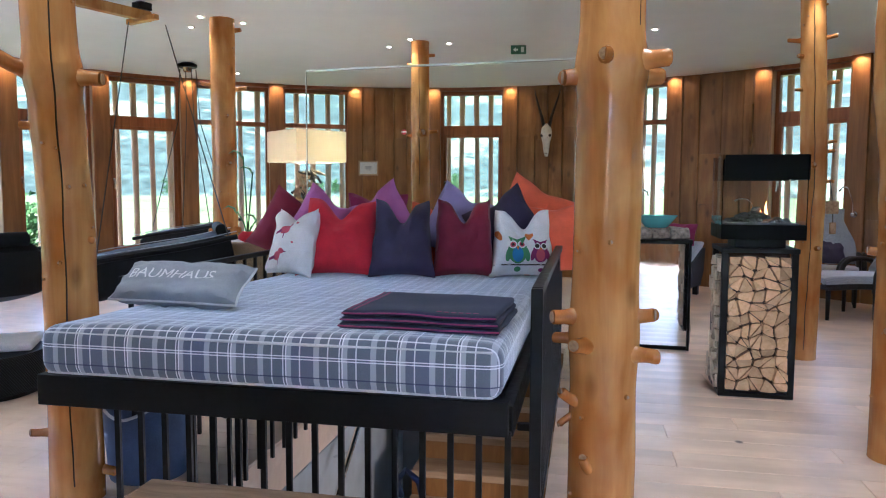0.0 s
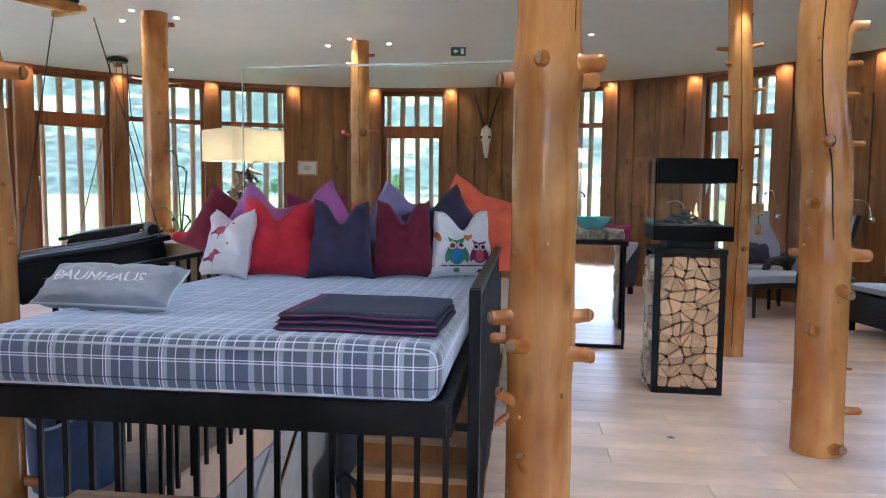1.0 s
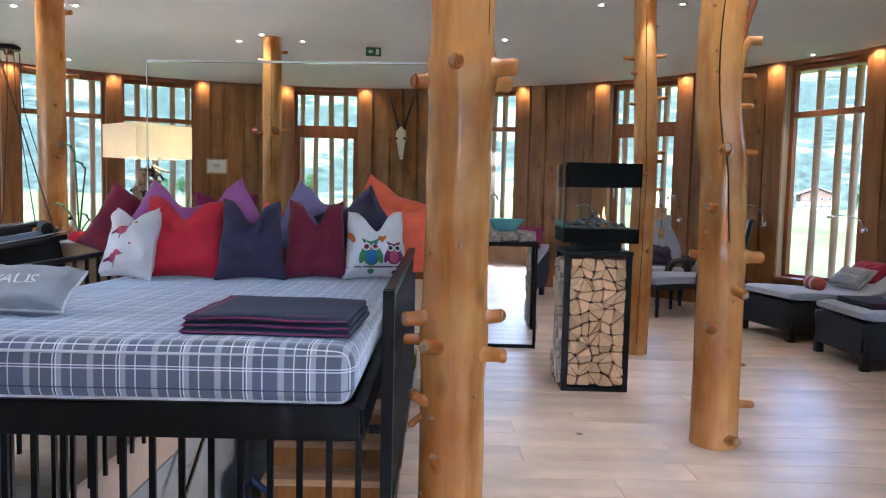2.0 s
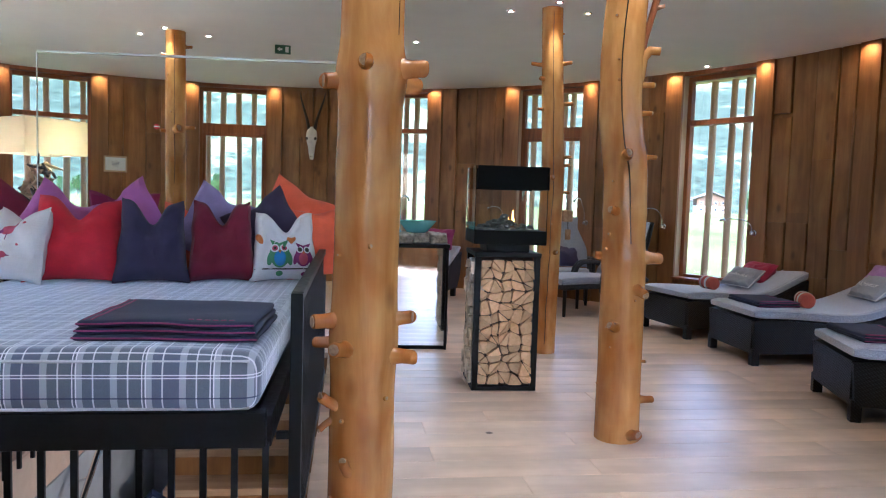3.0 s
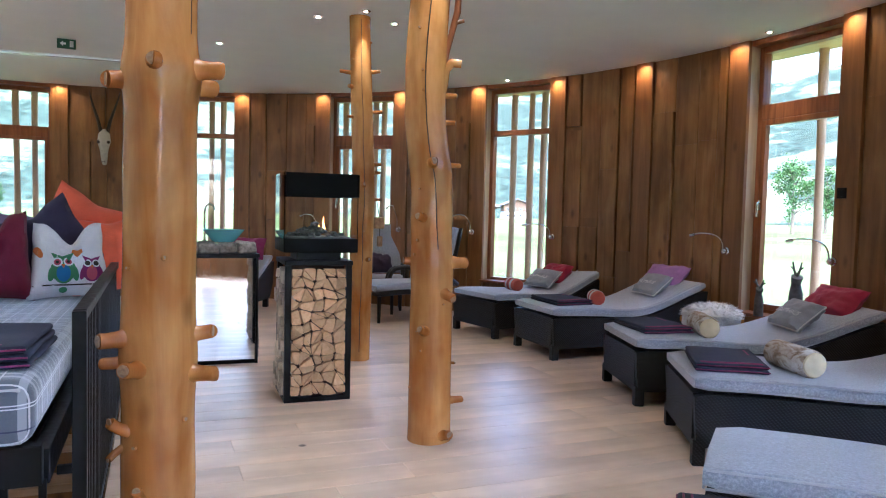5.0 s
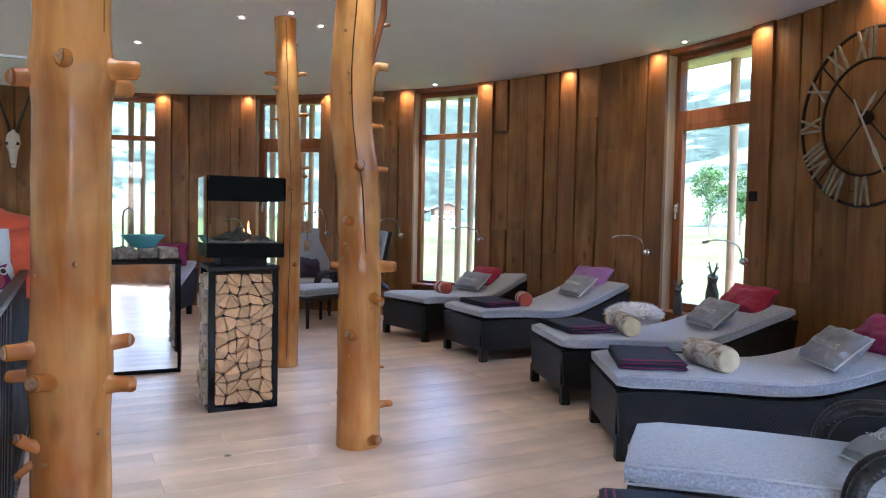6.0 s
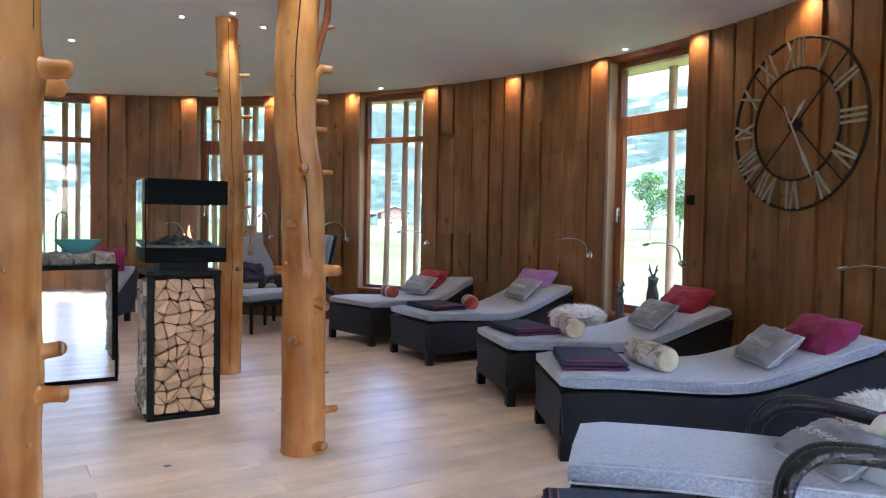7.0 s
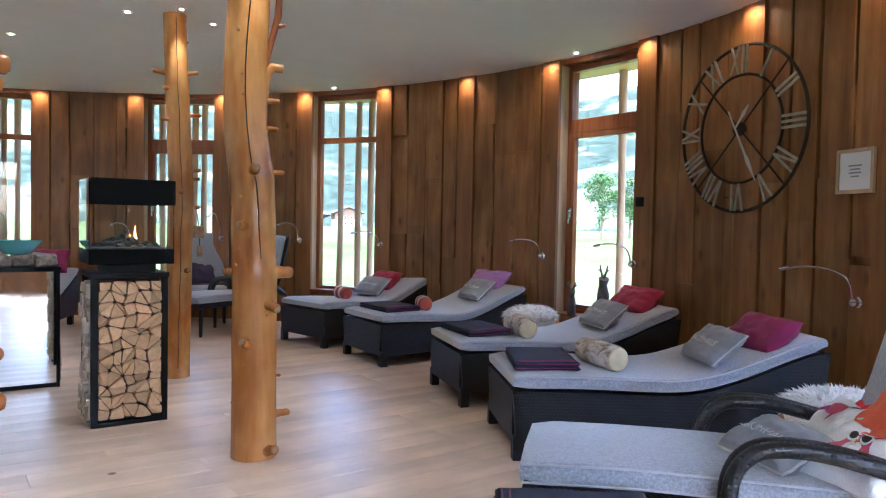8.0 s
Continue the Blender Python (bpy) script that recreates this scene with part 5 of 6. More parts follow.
# ---- deep wicker armchairs ----
def armchair(m, seat, label, back=True):
    """x from the foot to the back."""
    g = thing("wicker_armchair", m, label, "armchair", "deep wicker armchairs")
    W = 0.62
    part("seat_frame", bm_slab(dense([(0.0, 0.30), (seat * 0.35, 0.33), (seat * 0.7, 0.31), (seat, 0.30)], 12), 0, W, 0.06, 0.02, 4), WICKER, g)
    part("seat_cushion", bm_slab(dense([(-0.01, 0.365), (seat * 0.3, 0.38), (seat * 0.7, 0.37), (seat + 0.02, 0.36)], 14), 0.01, W - 0.01, 0.085, 0.032, 6), GREY, g, "grey cushion with pale piping", True)
    for k in (0.078, 0.012):
        part("piping", bm_tube([(0.0, 0.016, 0.365 + k), (seat * 0.3, 0.016, 0.38 + k), (seat * 0.7, 0.016, 0.37 + k), (seat, 0.016, 0.36 + k)], 0.005, 6), SEAM, g)
        part("piping", bm_tube([(-0.008, 0.03, 0.366 + k * 0.85), (-0.013, W / 2, 0.367 + k * 0.85), (-0.008, W - 0.03, 0.366 + k * 0.85)], 0.005, 6), SEAM, g)
    for x in (0.04, seat * 0.55, seat - 0.04):
        for y in (0.04, W - 0.04):
            part("leg", bm_tube([(x, y, 0), (x, y, 0.31)], [0.018, 0.024], 10), WICKER, g)
    for y in (-0.02, W + 0.02):
        for o in (-0.028, 0.028):
            x0 = seat * 0.55
            part("arm", bm_braid(curve_pts([(x0 - 0.03, y + o, 0.28), (x0 - 0.02, y + o, 0.46), (x0 + 0.03, y + o, 0.55), (x0 + 0.12, y + o, 0.585), (x0 + 0.3, y + o, 0.575), (seat, y + o, 0.50), (seat + 0.12, y + o, 0.42)]), 0.026), STRAND, g, "braided dark wicker arm", True)
    if back:
        prof = dense([(seat - 0.02, 0.42), (seat + 0.06, 0.62), (seat + 0.13, 0.88), (seat + 0.19, 1.16)], 12)
        part("back_frame", bm_slab([(x + 0.05, z) for x, z in prof], 0.0, W, 0.035, 0.015, 4), WICKER, g)
        part("back_cushion", bm_slab(prof, 0.03, W - 0.03, 0.07, 0.03, 6), GREY, g, "grey padded back", True)
        part("piping", bm_tube([(x - 0.008, 0.034, z) for x, z in prof] + [(prof[-1][0] - 0.01, W / 2, prof[-1][1] + 0.02)] + [(x - 0.008, W - 0.034, z) for x, z in prof[::-1]], 0.006, 6), SEAM, g)
    return g


m0 = pose(2.13, 1.50, 0, 0, 0, -58.5)
armchair(m0, 1.30, "deep dark wicker armchair with a long grey cushion")
cushion(m0 @ pose(0.80, 0.22, 0.465, -68, 0, -62), 0.34, 0.25, 0.11, FELT, "small plain grey felt cushion", 0, 301, "BAUMHAUS")
printed = cushion(m0 @ pose(1.06, 0.33, 0.45, -52, 0, -72), 0.38, 0.30, 0.14, WHITE, "white cotton cushion with a red print", 0.05, 302)
cushion(m0 @ pose(1.16, 0.20, 0.47, -44, 0, -85), 0.44, 0.36, 0.15, ORANGE, "orange linen cushion on an armchair", 0.08, 303)
red_owl = cushion(m0 @ pose(1.02, 0.05, 0.45, -62, 0, -60), 0.36, 0.32, 0.12, WHITE, "white cotton cushion with a red bird print", 0.08, 304)
cushion(m0 @ pose(1.16, 0.42, 0.47, -58, 0, -85), 0.42, 0.36, 0.13, RED, "red linen cushion on an armchair", 0.08, 305)
prints(printed, bird_print(-0.05, 0.2, 1.5) + [(oval(0.1, 0.12, 0.02, 0.014), PRINT_G, 0)])
prints(red_owl, owl_print(0.0, 0.15, 0.9, PINK, WHITE))
blanket(m0 @ pose(0.20, -0.40, 0.37, 0, 0, 8), 0.5, 0.42, "folded navy and red blanket on a stool", 3, 0.025)
st = thing("side_stool", m0 @ pose(0.20, -0.40, 0.01), "low dark wicker stool", "stool")
part("seat", bm_box(0.52, 0.46, 0.22, 0.03, (0, 0, 0.245)), WICKER, st)
for x in (-0.2, 0.2):
    for y in (-0.17, 0.17):
        part("leg", bm_box(0.05, 0.05, 0.14, 0.004, (x, y, 0.07)), WICKER, st)
mB = pose(3.94, 7.26, 0, 0, 0, 2)
armchair(mB, 0.98, "high-backed dark wicker armchair with grey cushions")
cushion(mB @ pose(0.78, 0.34, 0.46, -35, 0, -90), 0.40, 0.27, 0.11, FELT, "small plain grey felt cushion", 0, 311, "BAUMHAUS")
cushion(mB @ pose(0.92, 0.42, 0.46, -20, 0, -90), 0.36, 0.34, 0.11, MAGENTA, "magenta linen cushion on an armchair", 0.04, 312)
mA = pose(4.74, 8.05, 0, 0, 0, 62)
armchair(mA, 0.50, "high-backed dark wicker armchair with grey cushions")
cushion(mA @ pose(0.40, 0.30, 0.46, -30, 0, -80), 0.38, 0.34, 0.11, NAVYLIN, "navy linen cushion on an armchair", 0.06, 313)


# ---- fur-covered stools ----
def fur(m, w, d, h, label):
    g = thing("fur_stool", m, label, "stool", "fur-covered stools")
    for x in (-w * 0.32, w * 0.32):
        for y in (-d * 0.32, d * 0.32):
            part("leg", bm_tube([(x, y, 0), (x * 0.9, y * 0.9, h * 0.75)], 0.02, 8), PINE, g)
    part("seat", bm_box(w * 0.8, d * 0.8, 0.06, 0.02, (0, 0, h * 0.76)), PINE, g)
    b = bmesh.new()
    bmesh.ops.create_icosphere(b, subdivisions=4, radius=1)
    for v in b.verts:
        q = v.co.copy()
        v.co = Vector((q.x * w / 2, q.y * d / 2, h * 0.84 + q.z * h * 0.17 - (0.12 if q.z < -0.1 else 0) * h))
        v.co += q * 0.02 * noise.noise(q * 4)
    part("fleece", b, FUR, g, "white sheepskin", True)
    k = random.Random(int(w * 100))
    bm_h = bmesh.new()
    for i in range(1500):
        a, z = k.uniform(0, 2 * math.pi), k.uniform(-0.15, 1)
        rr = math.sqrt(max(0, 1 - z * z))
        q = Vector((rr * math.cos(a), rr * math.sin(a), z))
        base = Vector((q.x * w / 2, q.y * d / 2, h * 0.84 + q.z * h * 0.17))
        tip = base + (q * 0.8 + Vector((k.uniform(-1, 1), k.uniform(-1, 1), k.uniform(-0.9, 0.3))) * 0.7) * 0.03
        side = q.cross(Vector((k.uniform(-1, 1), k.uniform(-1, 1), k.uniform(-1, 1)))).normalized() * 0.006
        bm_h.faces.new([bm_h.verts.new(base - q * 0.01 - side), bm_h.verts.new(base - q * 0.01 + side), bm_h.verts.new(tip)])
    part("wool", bm_h, FUR, g)
    return g


fur(pose(5.42, 3.88, 0), 0.52, 0.46, 0.56, "low stool covered with a white sheepskin")
fur(pose(3.88, 0.90, 0), 0.70, 0.56, 0.53, "stool covered with a white sheepskin")


# ---- on the wall ----
def wall_lamp(phi, z, reach, lift, label="chrome gooseneck reading lamp"):
    g = thing("reading_lamp", on_wall(phi, z, 0.03), label, "wall lamp", "gooseneck reading lamps")
    part("wall_plate", bm_lathe([(0.035, 0), (0.035, 0.012), (0.025, 0.022), (0.001, 0.024)], 20), CHROME, g, smooth=True, m=pose(0, 0.0, 0, 90, 0, 0))
    b = bmesh.new()
    bmesh.ops.create_uvsphere(b, u_segments=14, v_segments=10, radius=0.03)
    part("switch_knob", b, CHROME, g, smooth=True, m=pose(0, -0.035, 0))
    pts = [(0, -0.05, 0.02), (0.005, -0.07, lift * 0.55), (-0.02, -0.09, lift * 0.9), (-reach * 0.3, -0.11, lift * 1.12), (-reach * 0.65, -0.13, lift * 1.15), (-reach * 0.9, -0.14, lift * 1.03)]
    part("gooseneck", bm_tube(curve_pts(pts), 0.007, 8), CHROME, g, smooth=True)
    part("head", bm_tube([(-reach * 0.84, -0.138, lift * 1.07), (-reach, -0.145, lift * 0.97)], [0.013, 0.016], 12), CHROME, g, smooth=True)


for phi, z, reach, lift in ((75.6, 1.04, 0.34, 0.13), (95.5, 1.0, 0.32, 0.14), (105.5, 0.98, 0.35, 0.15), (124.7, 0.88, 0.52, 0.17), (65.3, 1.06, 0.24, 0.19), (44.8, 1.06, 0.20, 0.15), (55.6, 1.06, 0.12, 0.28)):
    wall_lamp(phi, z, reach, lift)

clock = thing("wall_clock", on_wall(115.5, 2.04, 0.075), "large round iron wall clock with Roman numerals", "clock")


def ring(r, t, n=64):
    return bm_tube([(r * math.cos(2 * math.pi * k / n), 0, r * math.sin(2 * math.pi * k / n)) for k in range(n + 1)], t, 8)


part("outer_ring", ring(0.605, 0.012), IRON, clock, smooth=True)
part("inner_ring", ring(0.395, 0.010), IRON, clock, smooth=True)
for q in (45, 135, 225, 315):
    part("spoke", bm_tube([(0.03 * math.cos(radians(q)), 0, 0.03 * math.sin(radians(q))), (0.6 * math.cos(radians(q)), 0, 0.6 * math.sin(radians(q)))], 0.006, 8), IRON, clock)
part("hub", bm_lathe([(0.05, 0), (0.05, 0.03), (0.035, 0.04), (0.001, 0.04)], 24), IRON, clock, m=pose(0, 0.01, 0, 90, 0, 0))
NUMERALS = "XII I II III IV V VI VII VIII IX X XI".split()
for h, text in enumerate(NUMERALS):
    strokes, x = [], 0.0
    for ch in text:
        if ch == "I":
            strokes.append((x + 0.02, x + 0.02)); x += 0.04
        elif ch == "V":
            strokes += [(x + 0.0, x + 0.035), (x + 0.07, x + 0.035)]; x += 0.085
        else:
            strokes += [(x + 0.0, x + 0.075), (x + 0.075, x + 0.0)]; x += 0.09
    b = []
    for top_x, bot_x in strokes:
        b.append(bm_prism([(top_x - x / 2 - 0.009, 0.60), (top_x - x / 2 + 0.009, 0.60), (bot_x - x / 2 + 0.009, 0.40), (bot_x - x / 2 - 0.009, 0.40)], 0.012))
    part("numeral", moved(joined(*b), pose(0, -0.02, 0) @ pose(0, 0, 0, 0, 30 * h, 0)), BRASS, clock, "aged pale Roman numeral")
for ang, ln, tail in ((152, 0.44, 0.15), (38, 0.20, 0.0)):
    part("hand", moved(bm_prism([(-0.006, -tail), (0.006, -tail), (0.009, ln * 0.5), (0.018, ln * 0.62), (0.002, ln), (-0.002, ln), (-0.018, ln * 0.62), (-0.009, ln * 0.5)], 0.005), pose(0, -0.045, 0) @ pose(0, 0, 0, 0, ang, 0)), SILVER, clock, "silver clock hand")
part("bracket", bm_box(0.03, 0.06, 0.03, 0, (0, 0.035, 0.0)), IRON, clock)


def picture(phi, z, w, h, label):
    g = thing("framed_notice", on_wall(phi, z, 0.035), label, "picture")
    part("backing", bm_box(w, 0.012, h, 0.002), PAPER, g)
    t = 0.022
    for x in (-1, 1):
        part("frame_side", bm_box(t, 0.022, h, 0.003, (x * (w / 2 - t / 2), -0.005, 0)), REVEAL, g)
        part("frame_side", bm_box(w - 2 * t, 0.022, t, 0.003, (0, -0.005, x * (h / 2 - t / 2))), REVEAL, g)
    for i in range(4):
        part("print_line", bm_box(w * (0.35, 0.28, 0.33, 0.22)[i], 0.002, 0.009, 0, (0, -0.008, h * (0.12 - 0.08 * i))), FELT, g)


picture(124.2, 1.67, 0.29, 0.27, "framed printed notice on the board wall")
picture(-6.0, 1.68, 0.31, 0.23, "framed printed notice on the board wall")
sw = thing("light_switch", on_wall(105.9, 1.53, 0.032), "black square light switch", "switch")
part("plate", bm_box(0.085, 0.012, 0.085, 0.003), BLACK, sw)
part("rocker", bm_box(0.055, 0.006, 0.055, 0.002, (0, -0.009, 0)), BLACK, sw)

skull = thing("skull_trophy", on_wall(18.6, 1.86, 0.06), "white horned antelope skull trophy with dark horns", "trophy")
b = bm_tube([(0, -0.03, 0.0), (0, -0.05, 0.08), (0, -0.06, 0.20), (0, -0.07, 0.32), (0, -0.06, 0.42), (0, -0.03, 0.48)], [0.025, 0.042, 0.055, 0.088, 0.075, 0.04], 18, 0.75)
part("cranium", b, BONE, skull, smooth=True)
for x in (-1, 1):
    part("eye_socket", bm_lathe([(0.024, 0), (0.022, 0.01), (0.001, 0.008)], 14), HORN, skull, m=pose(x * 0.062, -0.108, 0.31, 90, 0, x * 35))
    part("nostril", bm_lathe([(0.008, 0), (0.001, 0.006)], 10), HORN, skull, m=pose(x * 0.012, -0.088, 0.04, 90, 0, 0))
    part("horn", bm_tube([(x * 0.04, -0.05, 0.44), (x * 0.07, -0.06, 0.58), (x * 0.12, -0.05, 0.74), (x * 0.17, -0.03, 0.90), (x * 0.20, -0.01, 1.03)], [0.026, 0.022, 0.017, 0.011, 0.003], 12), HORN, skull, "long dark horn", True)
part("mount", bm_box(0.06, 0.05, 0.3, 0.01, (0, 0.02, 0.25)), FRAME, skull)

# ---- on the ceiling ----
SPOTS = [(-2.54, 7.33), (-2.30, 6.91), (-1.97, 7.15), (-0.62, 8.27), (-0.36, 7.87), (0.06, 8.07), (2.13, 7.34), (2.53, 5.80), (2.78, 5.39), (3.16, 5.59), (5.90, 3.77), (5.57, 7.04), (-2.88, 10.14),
         # unseen triples round the near trunks, added to brighten bed and floor
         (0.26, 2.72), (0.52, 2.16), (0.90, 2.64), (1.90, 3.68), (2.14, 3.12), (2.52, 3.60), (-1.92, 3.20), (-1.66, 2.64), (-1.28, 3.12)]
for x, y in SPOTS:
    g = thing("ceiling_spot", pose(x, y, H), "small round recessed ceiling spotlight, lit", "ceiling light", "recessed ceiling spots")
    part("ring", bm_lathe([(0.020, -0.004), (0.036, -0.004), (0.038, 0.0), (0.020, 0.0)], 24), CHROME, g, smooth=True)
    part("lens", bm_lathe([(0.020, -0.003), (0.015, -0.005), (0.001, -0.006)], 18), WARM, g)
ex = thing("exit_sign", pose(0.84, 8.15, H - 0.05, 0, 0, -6), "small green exit sign under the ceiling", "exit sign")
part("panel", bm_box(0.17, 0.02, 0.095, 0.003), GREEN, ex)
part("arrow", bm_prism([(-0.06, 0), (-0.03, 0.025), (-0.03, 0.01), (-0.005, 0.01), (-0.005, -0.01), (-0.03, -0.01), (-0.03, -0.025)], 0.004), PAPER, ex, m=pose(0, -0.0145, 0))
part("door_mark", bm_box(0.035, 0.004, 0.06, 0, (0.045, -0.0125, 0)), PAPER, ex)

# warm spots over every upright board of the wall
for i in range(18):
    a = radians(POSTS[i])
    lamp = new("wall_washer", bpy.data.lights.new("wall_washer", "SPOT"))
    lamp.data.energy, lamp.data.color, lamp.data.spot_size, lamp.data.spot_blend, lamp.data.shadow_soft_size = 1.5, (1.0, 0.60, 0.24), radians(150), 1.0, 0.03
    lamp.matrix_world = look((CX + (R - 0.085) * math.sin(a), CY + (R - 0.085) * math.cos(a), H - 0.01), (CX + (R - 0.04) * math.sin(a), CY + (R - 0.04) * math.cos(a), 1.5))
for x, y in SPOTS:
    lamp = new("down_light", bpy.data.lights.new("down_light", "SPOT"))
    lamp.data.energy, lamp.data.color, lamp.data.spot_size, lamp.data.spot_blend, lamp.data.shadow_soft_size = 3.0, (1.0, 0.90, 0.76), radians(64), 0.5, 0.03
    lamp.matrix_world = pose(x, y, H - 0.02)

# ---- by the far windows ----
fl = thing("floor_lamp", pose(-1.30, 6.85, 0, 0, 0, 42), "driftwood floor lamp with a large square cream shade", "floor lamp")
b = bmesh.new()
w, z0, z1 = 0.27, 1.58, 1.87
for inset, rev in ((0.0, False), (0.006, True)):
    v = [[b.verts.new((sx_ * (w - inset), sy_ * (w - inset), z)) for sx_, sy_ in ((-1, -1), (1, -1), (1, 1), (-1, 1))] for z in (z0, z1)]
    for k in range(4):
        f = (v[0][k], v[0][(k + 1) % 4], v[1][(k + 1) % 4], v[1][k])
        b.faces.new(f[::-1] if rev else f)
    if not rev:
        outer = v
    else:
        for zi in (0, 1):
            for k in range(4):
                b.faces.new((outer[zi][k], outer[zi][(k + 1) % 4], v[zi][(k + 1) % 4], v[zi][k]))
bmesh.ops.recalc_face_normals(b, faces=b.faces)
part("shade", b, SHADE, fl, "cream fabric shade")
part("stem", bm_tube([(0, 0, 0.02), (0, 0, 1.75)], 0.012, 8), BLACK, fl)
part("bulb", bm_lathe([(0.001, 1.64), (0.03, 1.66), (0.03, 1.70), (0.001, 1.73)], 14), BULB, fl, m=pose(0.04, 0, 0))
part("cross_bar", bm_box(0.53, 0.012, 0.012, 0, (0, 0, 1.74)), BLACK, fl)
part("foot", bm_lathe([(0.16, 0), (0.16, 0.015), (0.02, 0.025), (0.001, 0.025)], 24), BLACK, fl)
k = random.Random(12)
for i in range(80):
    z = k.uniform(1.2, 1.5) if i > 24 else k.uniform(0.3, 1.2)
    a = k.uniform(0, 2 * math.pi)
    d = Vector((k.uniform(-1, 1), k.uniform(-1, 1), k.uniform(-1, 1))).normalized() * k.uniform(0.04, 0.09)
    q = k.uniform(0.02, 0.13)
    c = Vector((math.cos(a) * q, math.sin(a) * q, z))
    part("driftwood", bm_tube([c - d, c + Vector((0, 0, k.uniform(-.01, .01))), c + d], [k.uniform(.008, .014), k.uniform(.012, .02), k.uniform(.006, .012)], 7), (HORN, REVEAL, STEP)[i % 3], fl, smooth=True)


def hanging_lounger(m, hook, spread, label, roped=True):
    """A padded black shell slung on four ropes from a ceiling bracket."""
    g = thing("hanging_lounger", m, label, "hanging lounger", "hanging loungers")
    prof = dense([(-0.62, 0.50), (-0.40, 0.56), (-0.1, 0.60), (0.2, 0.64), (0.45, 0.69), (0.62, 0.74)], 18)
    part("shell", bm_slab([(x + 0.10 * (0.62 - x), z - 0.10) for x, z in prof], -0.36, 0.36, 0.34, 0.07, 6), LEATHER, g, "black padded shell", True)
    for y in (-0.365, 0.365):
        part("rim", bm_tube([(x, y, z + 0.20) for x, z in prof], 0.022, 8), LEATHER, g, smooth=True)
        part("piping", bm_tube([(x, y * 0.93, z + 0.243) for x, z in prof], 0.004, 6), PIPING, g)
    part("head_roll", bm_tube([(0.50, -0.28, 0.98), (0.50, 0.28, 0.98)], 0.05, 14), LEATHER, g, smooth=True)
    inv = m.inverted()
    hk = inv @ Vector(hook)
    for x, z in ((-0.45, 0.76), (0.55, 0.92)):
        if roped:
            part("rope", bm_tube([hk + Vector((x * spread, 0, -0.03)), Vector((x, -0.37, z))], 0.005, 6), ROPE, g)
    return g


hanging_lounger(pose(-2.42, 6.05, 0, 0, 0, 21), (-2.62, 6.40, 2.80), 0.30, "black padded hanging lounger on ropes")
beam = thing("ceiling_beam", pose(-2.95, 5.95, 2.80, 0, 0, 57), "short pale wooden hanging beam under the ceiling", "beam")
part("beam", bm_box(0.85, 0.07, 0.09, 0.01, (0.2, 0, 0.04)), PINE, beam)
part("cross_piece", bm_box(0.06, 0.40, 0.05, 0.01, (0.55, 0, 0.005)), PINE, beam)
part("plate", bm_box(0.12, 0.12, 0.065, 0.004, (0.55, 0.0, 0.116)), BLACK, beam)
hook = thing("ceiling_hook", pose(-3.30, 9.35, H), "dark steel ceiling swivel with hanging cords", "ceiling hook")
part("swivel", bm_lathe([(0.11, -0.06), (0.12, -0.05), (0.12, -0.02), (0.08, 0.0), (0.001, 0.0)], 20), BLACK, hook)
part("collar", bm_lathe([(0.05, -0.11), (0.06, -0.06), (0.001, -0.06)], 16), CHROME, hook)
for dx, dy in ((-0.42, -0.2), (-0.22, 0.3), (0.35, -0.3), (0.45, 0.25)):
    part("cord", bm_tube([(dx * 0.2, dy * 0.2, -0.08), (dx * 0.28, dy * 0.28, -0.75), (dx, dy, -2.1)], 0.006, 6), ROPE, hook)
hanging_lounger(pose(-3.35, 4.75, 0, 0, 0, -30), (-3.35, 4.75, 2.94), 0.3, "black padded hanging lounger with white piping")
hanging_lounger(pose(-3.30, 9.30, 0, 0, 0, 10), (-3.30, 9.35, 2.87), 0.15, "black padded hanging lounger under a ceiling swivel", False)
pouf = thing("pouf", pose(-3.02, 4.55, 0), "round dark wicker pouf with a folded white towel", "pouf")
part("body", bm_lathe([(0.38, 0), (0.42, 0.04), (0.43, 0.22), (0.40, 0.27), (0.001, 0.28)], 32), WICKER, pouf, smooth=True)
tw = part("folded_towel", bm_box(0.62, 0.45, 0.05, 0.02, (0, 0, 0.025), 3), WHITE, m=pose(-3.0, 4.62, 0.275, 0, 0, 20), smooth=True)
tagged(tw, "folded white towel on a dark pouf", "towel")
chest = thing("rattan_sofa", pose(-1.72, 6.0, 0, 0, 0, -10), "pale woven rattan sofa with loose cushions", "sofa")
part("back", bm_box(0.9, 0.08, 0.55, 0.03, (0.25, 0, 0.60)), RATTAN, chest)
part("seat", bm_box(0.9, 0.6, 0.2, 0.03, (0.25, 0.34, 0.30)), RATTAN, chest)
for x in (-0.15, 0.65):
    for y in (0.0, 0.6):
        part("leg", bm_box(0.05, 0.05, 0.34, 0.004, (x, y, 0.17)), RATTAN, chest)
cushion(pose(-1.72, 6.12, 0.42, -10, 0, -20), 0.42, 0.5, 0.14, WHITE, "white printed cushion on a rattan sofa", 0.08, 401)
cushion(pose(-1.30, 6.10, 0.42, -10, 0, 10), 0.5, 0.56, 0.14, PURP, "purple linen cushion on a rattan sofa", 0.08, 402)
pl = thing("potted_plant", pose(-1.78, 6.50, 0), "long-stemmed plant in a tall red pot", "plant")
part("pot", bm_lathe([(0.07, 0), (0.08, 0.02), (0.10, 0.82), (0.085, 0.90), (0.05, 0.94), (0.04, 0.94), (0.001, 0.9)], 22), RED, pl, smooth=True)
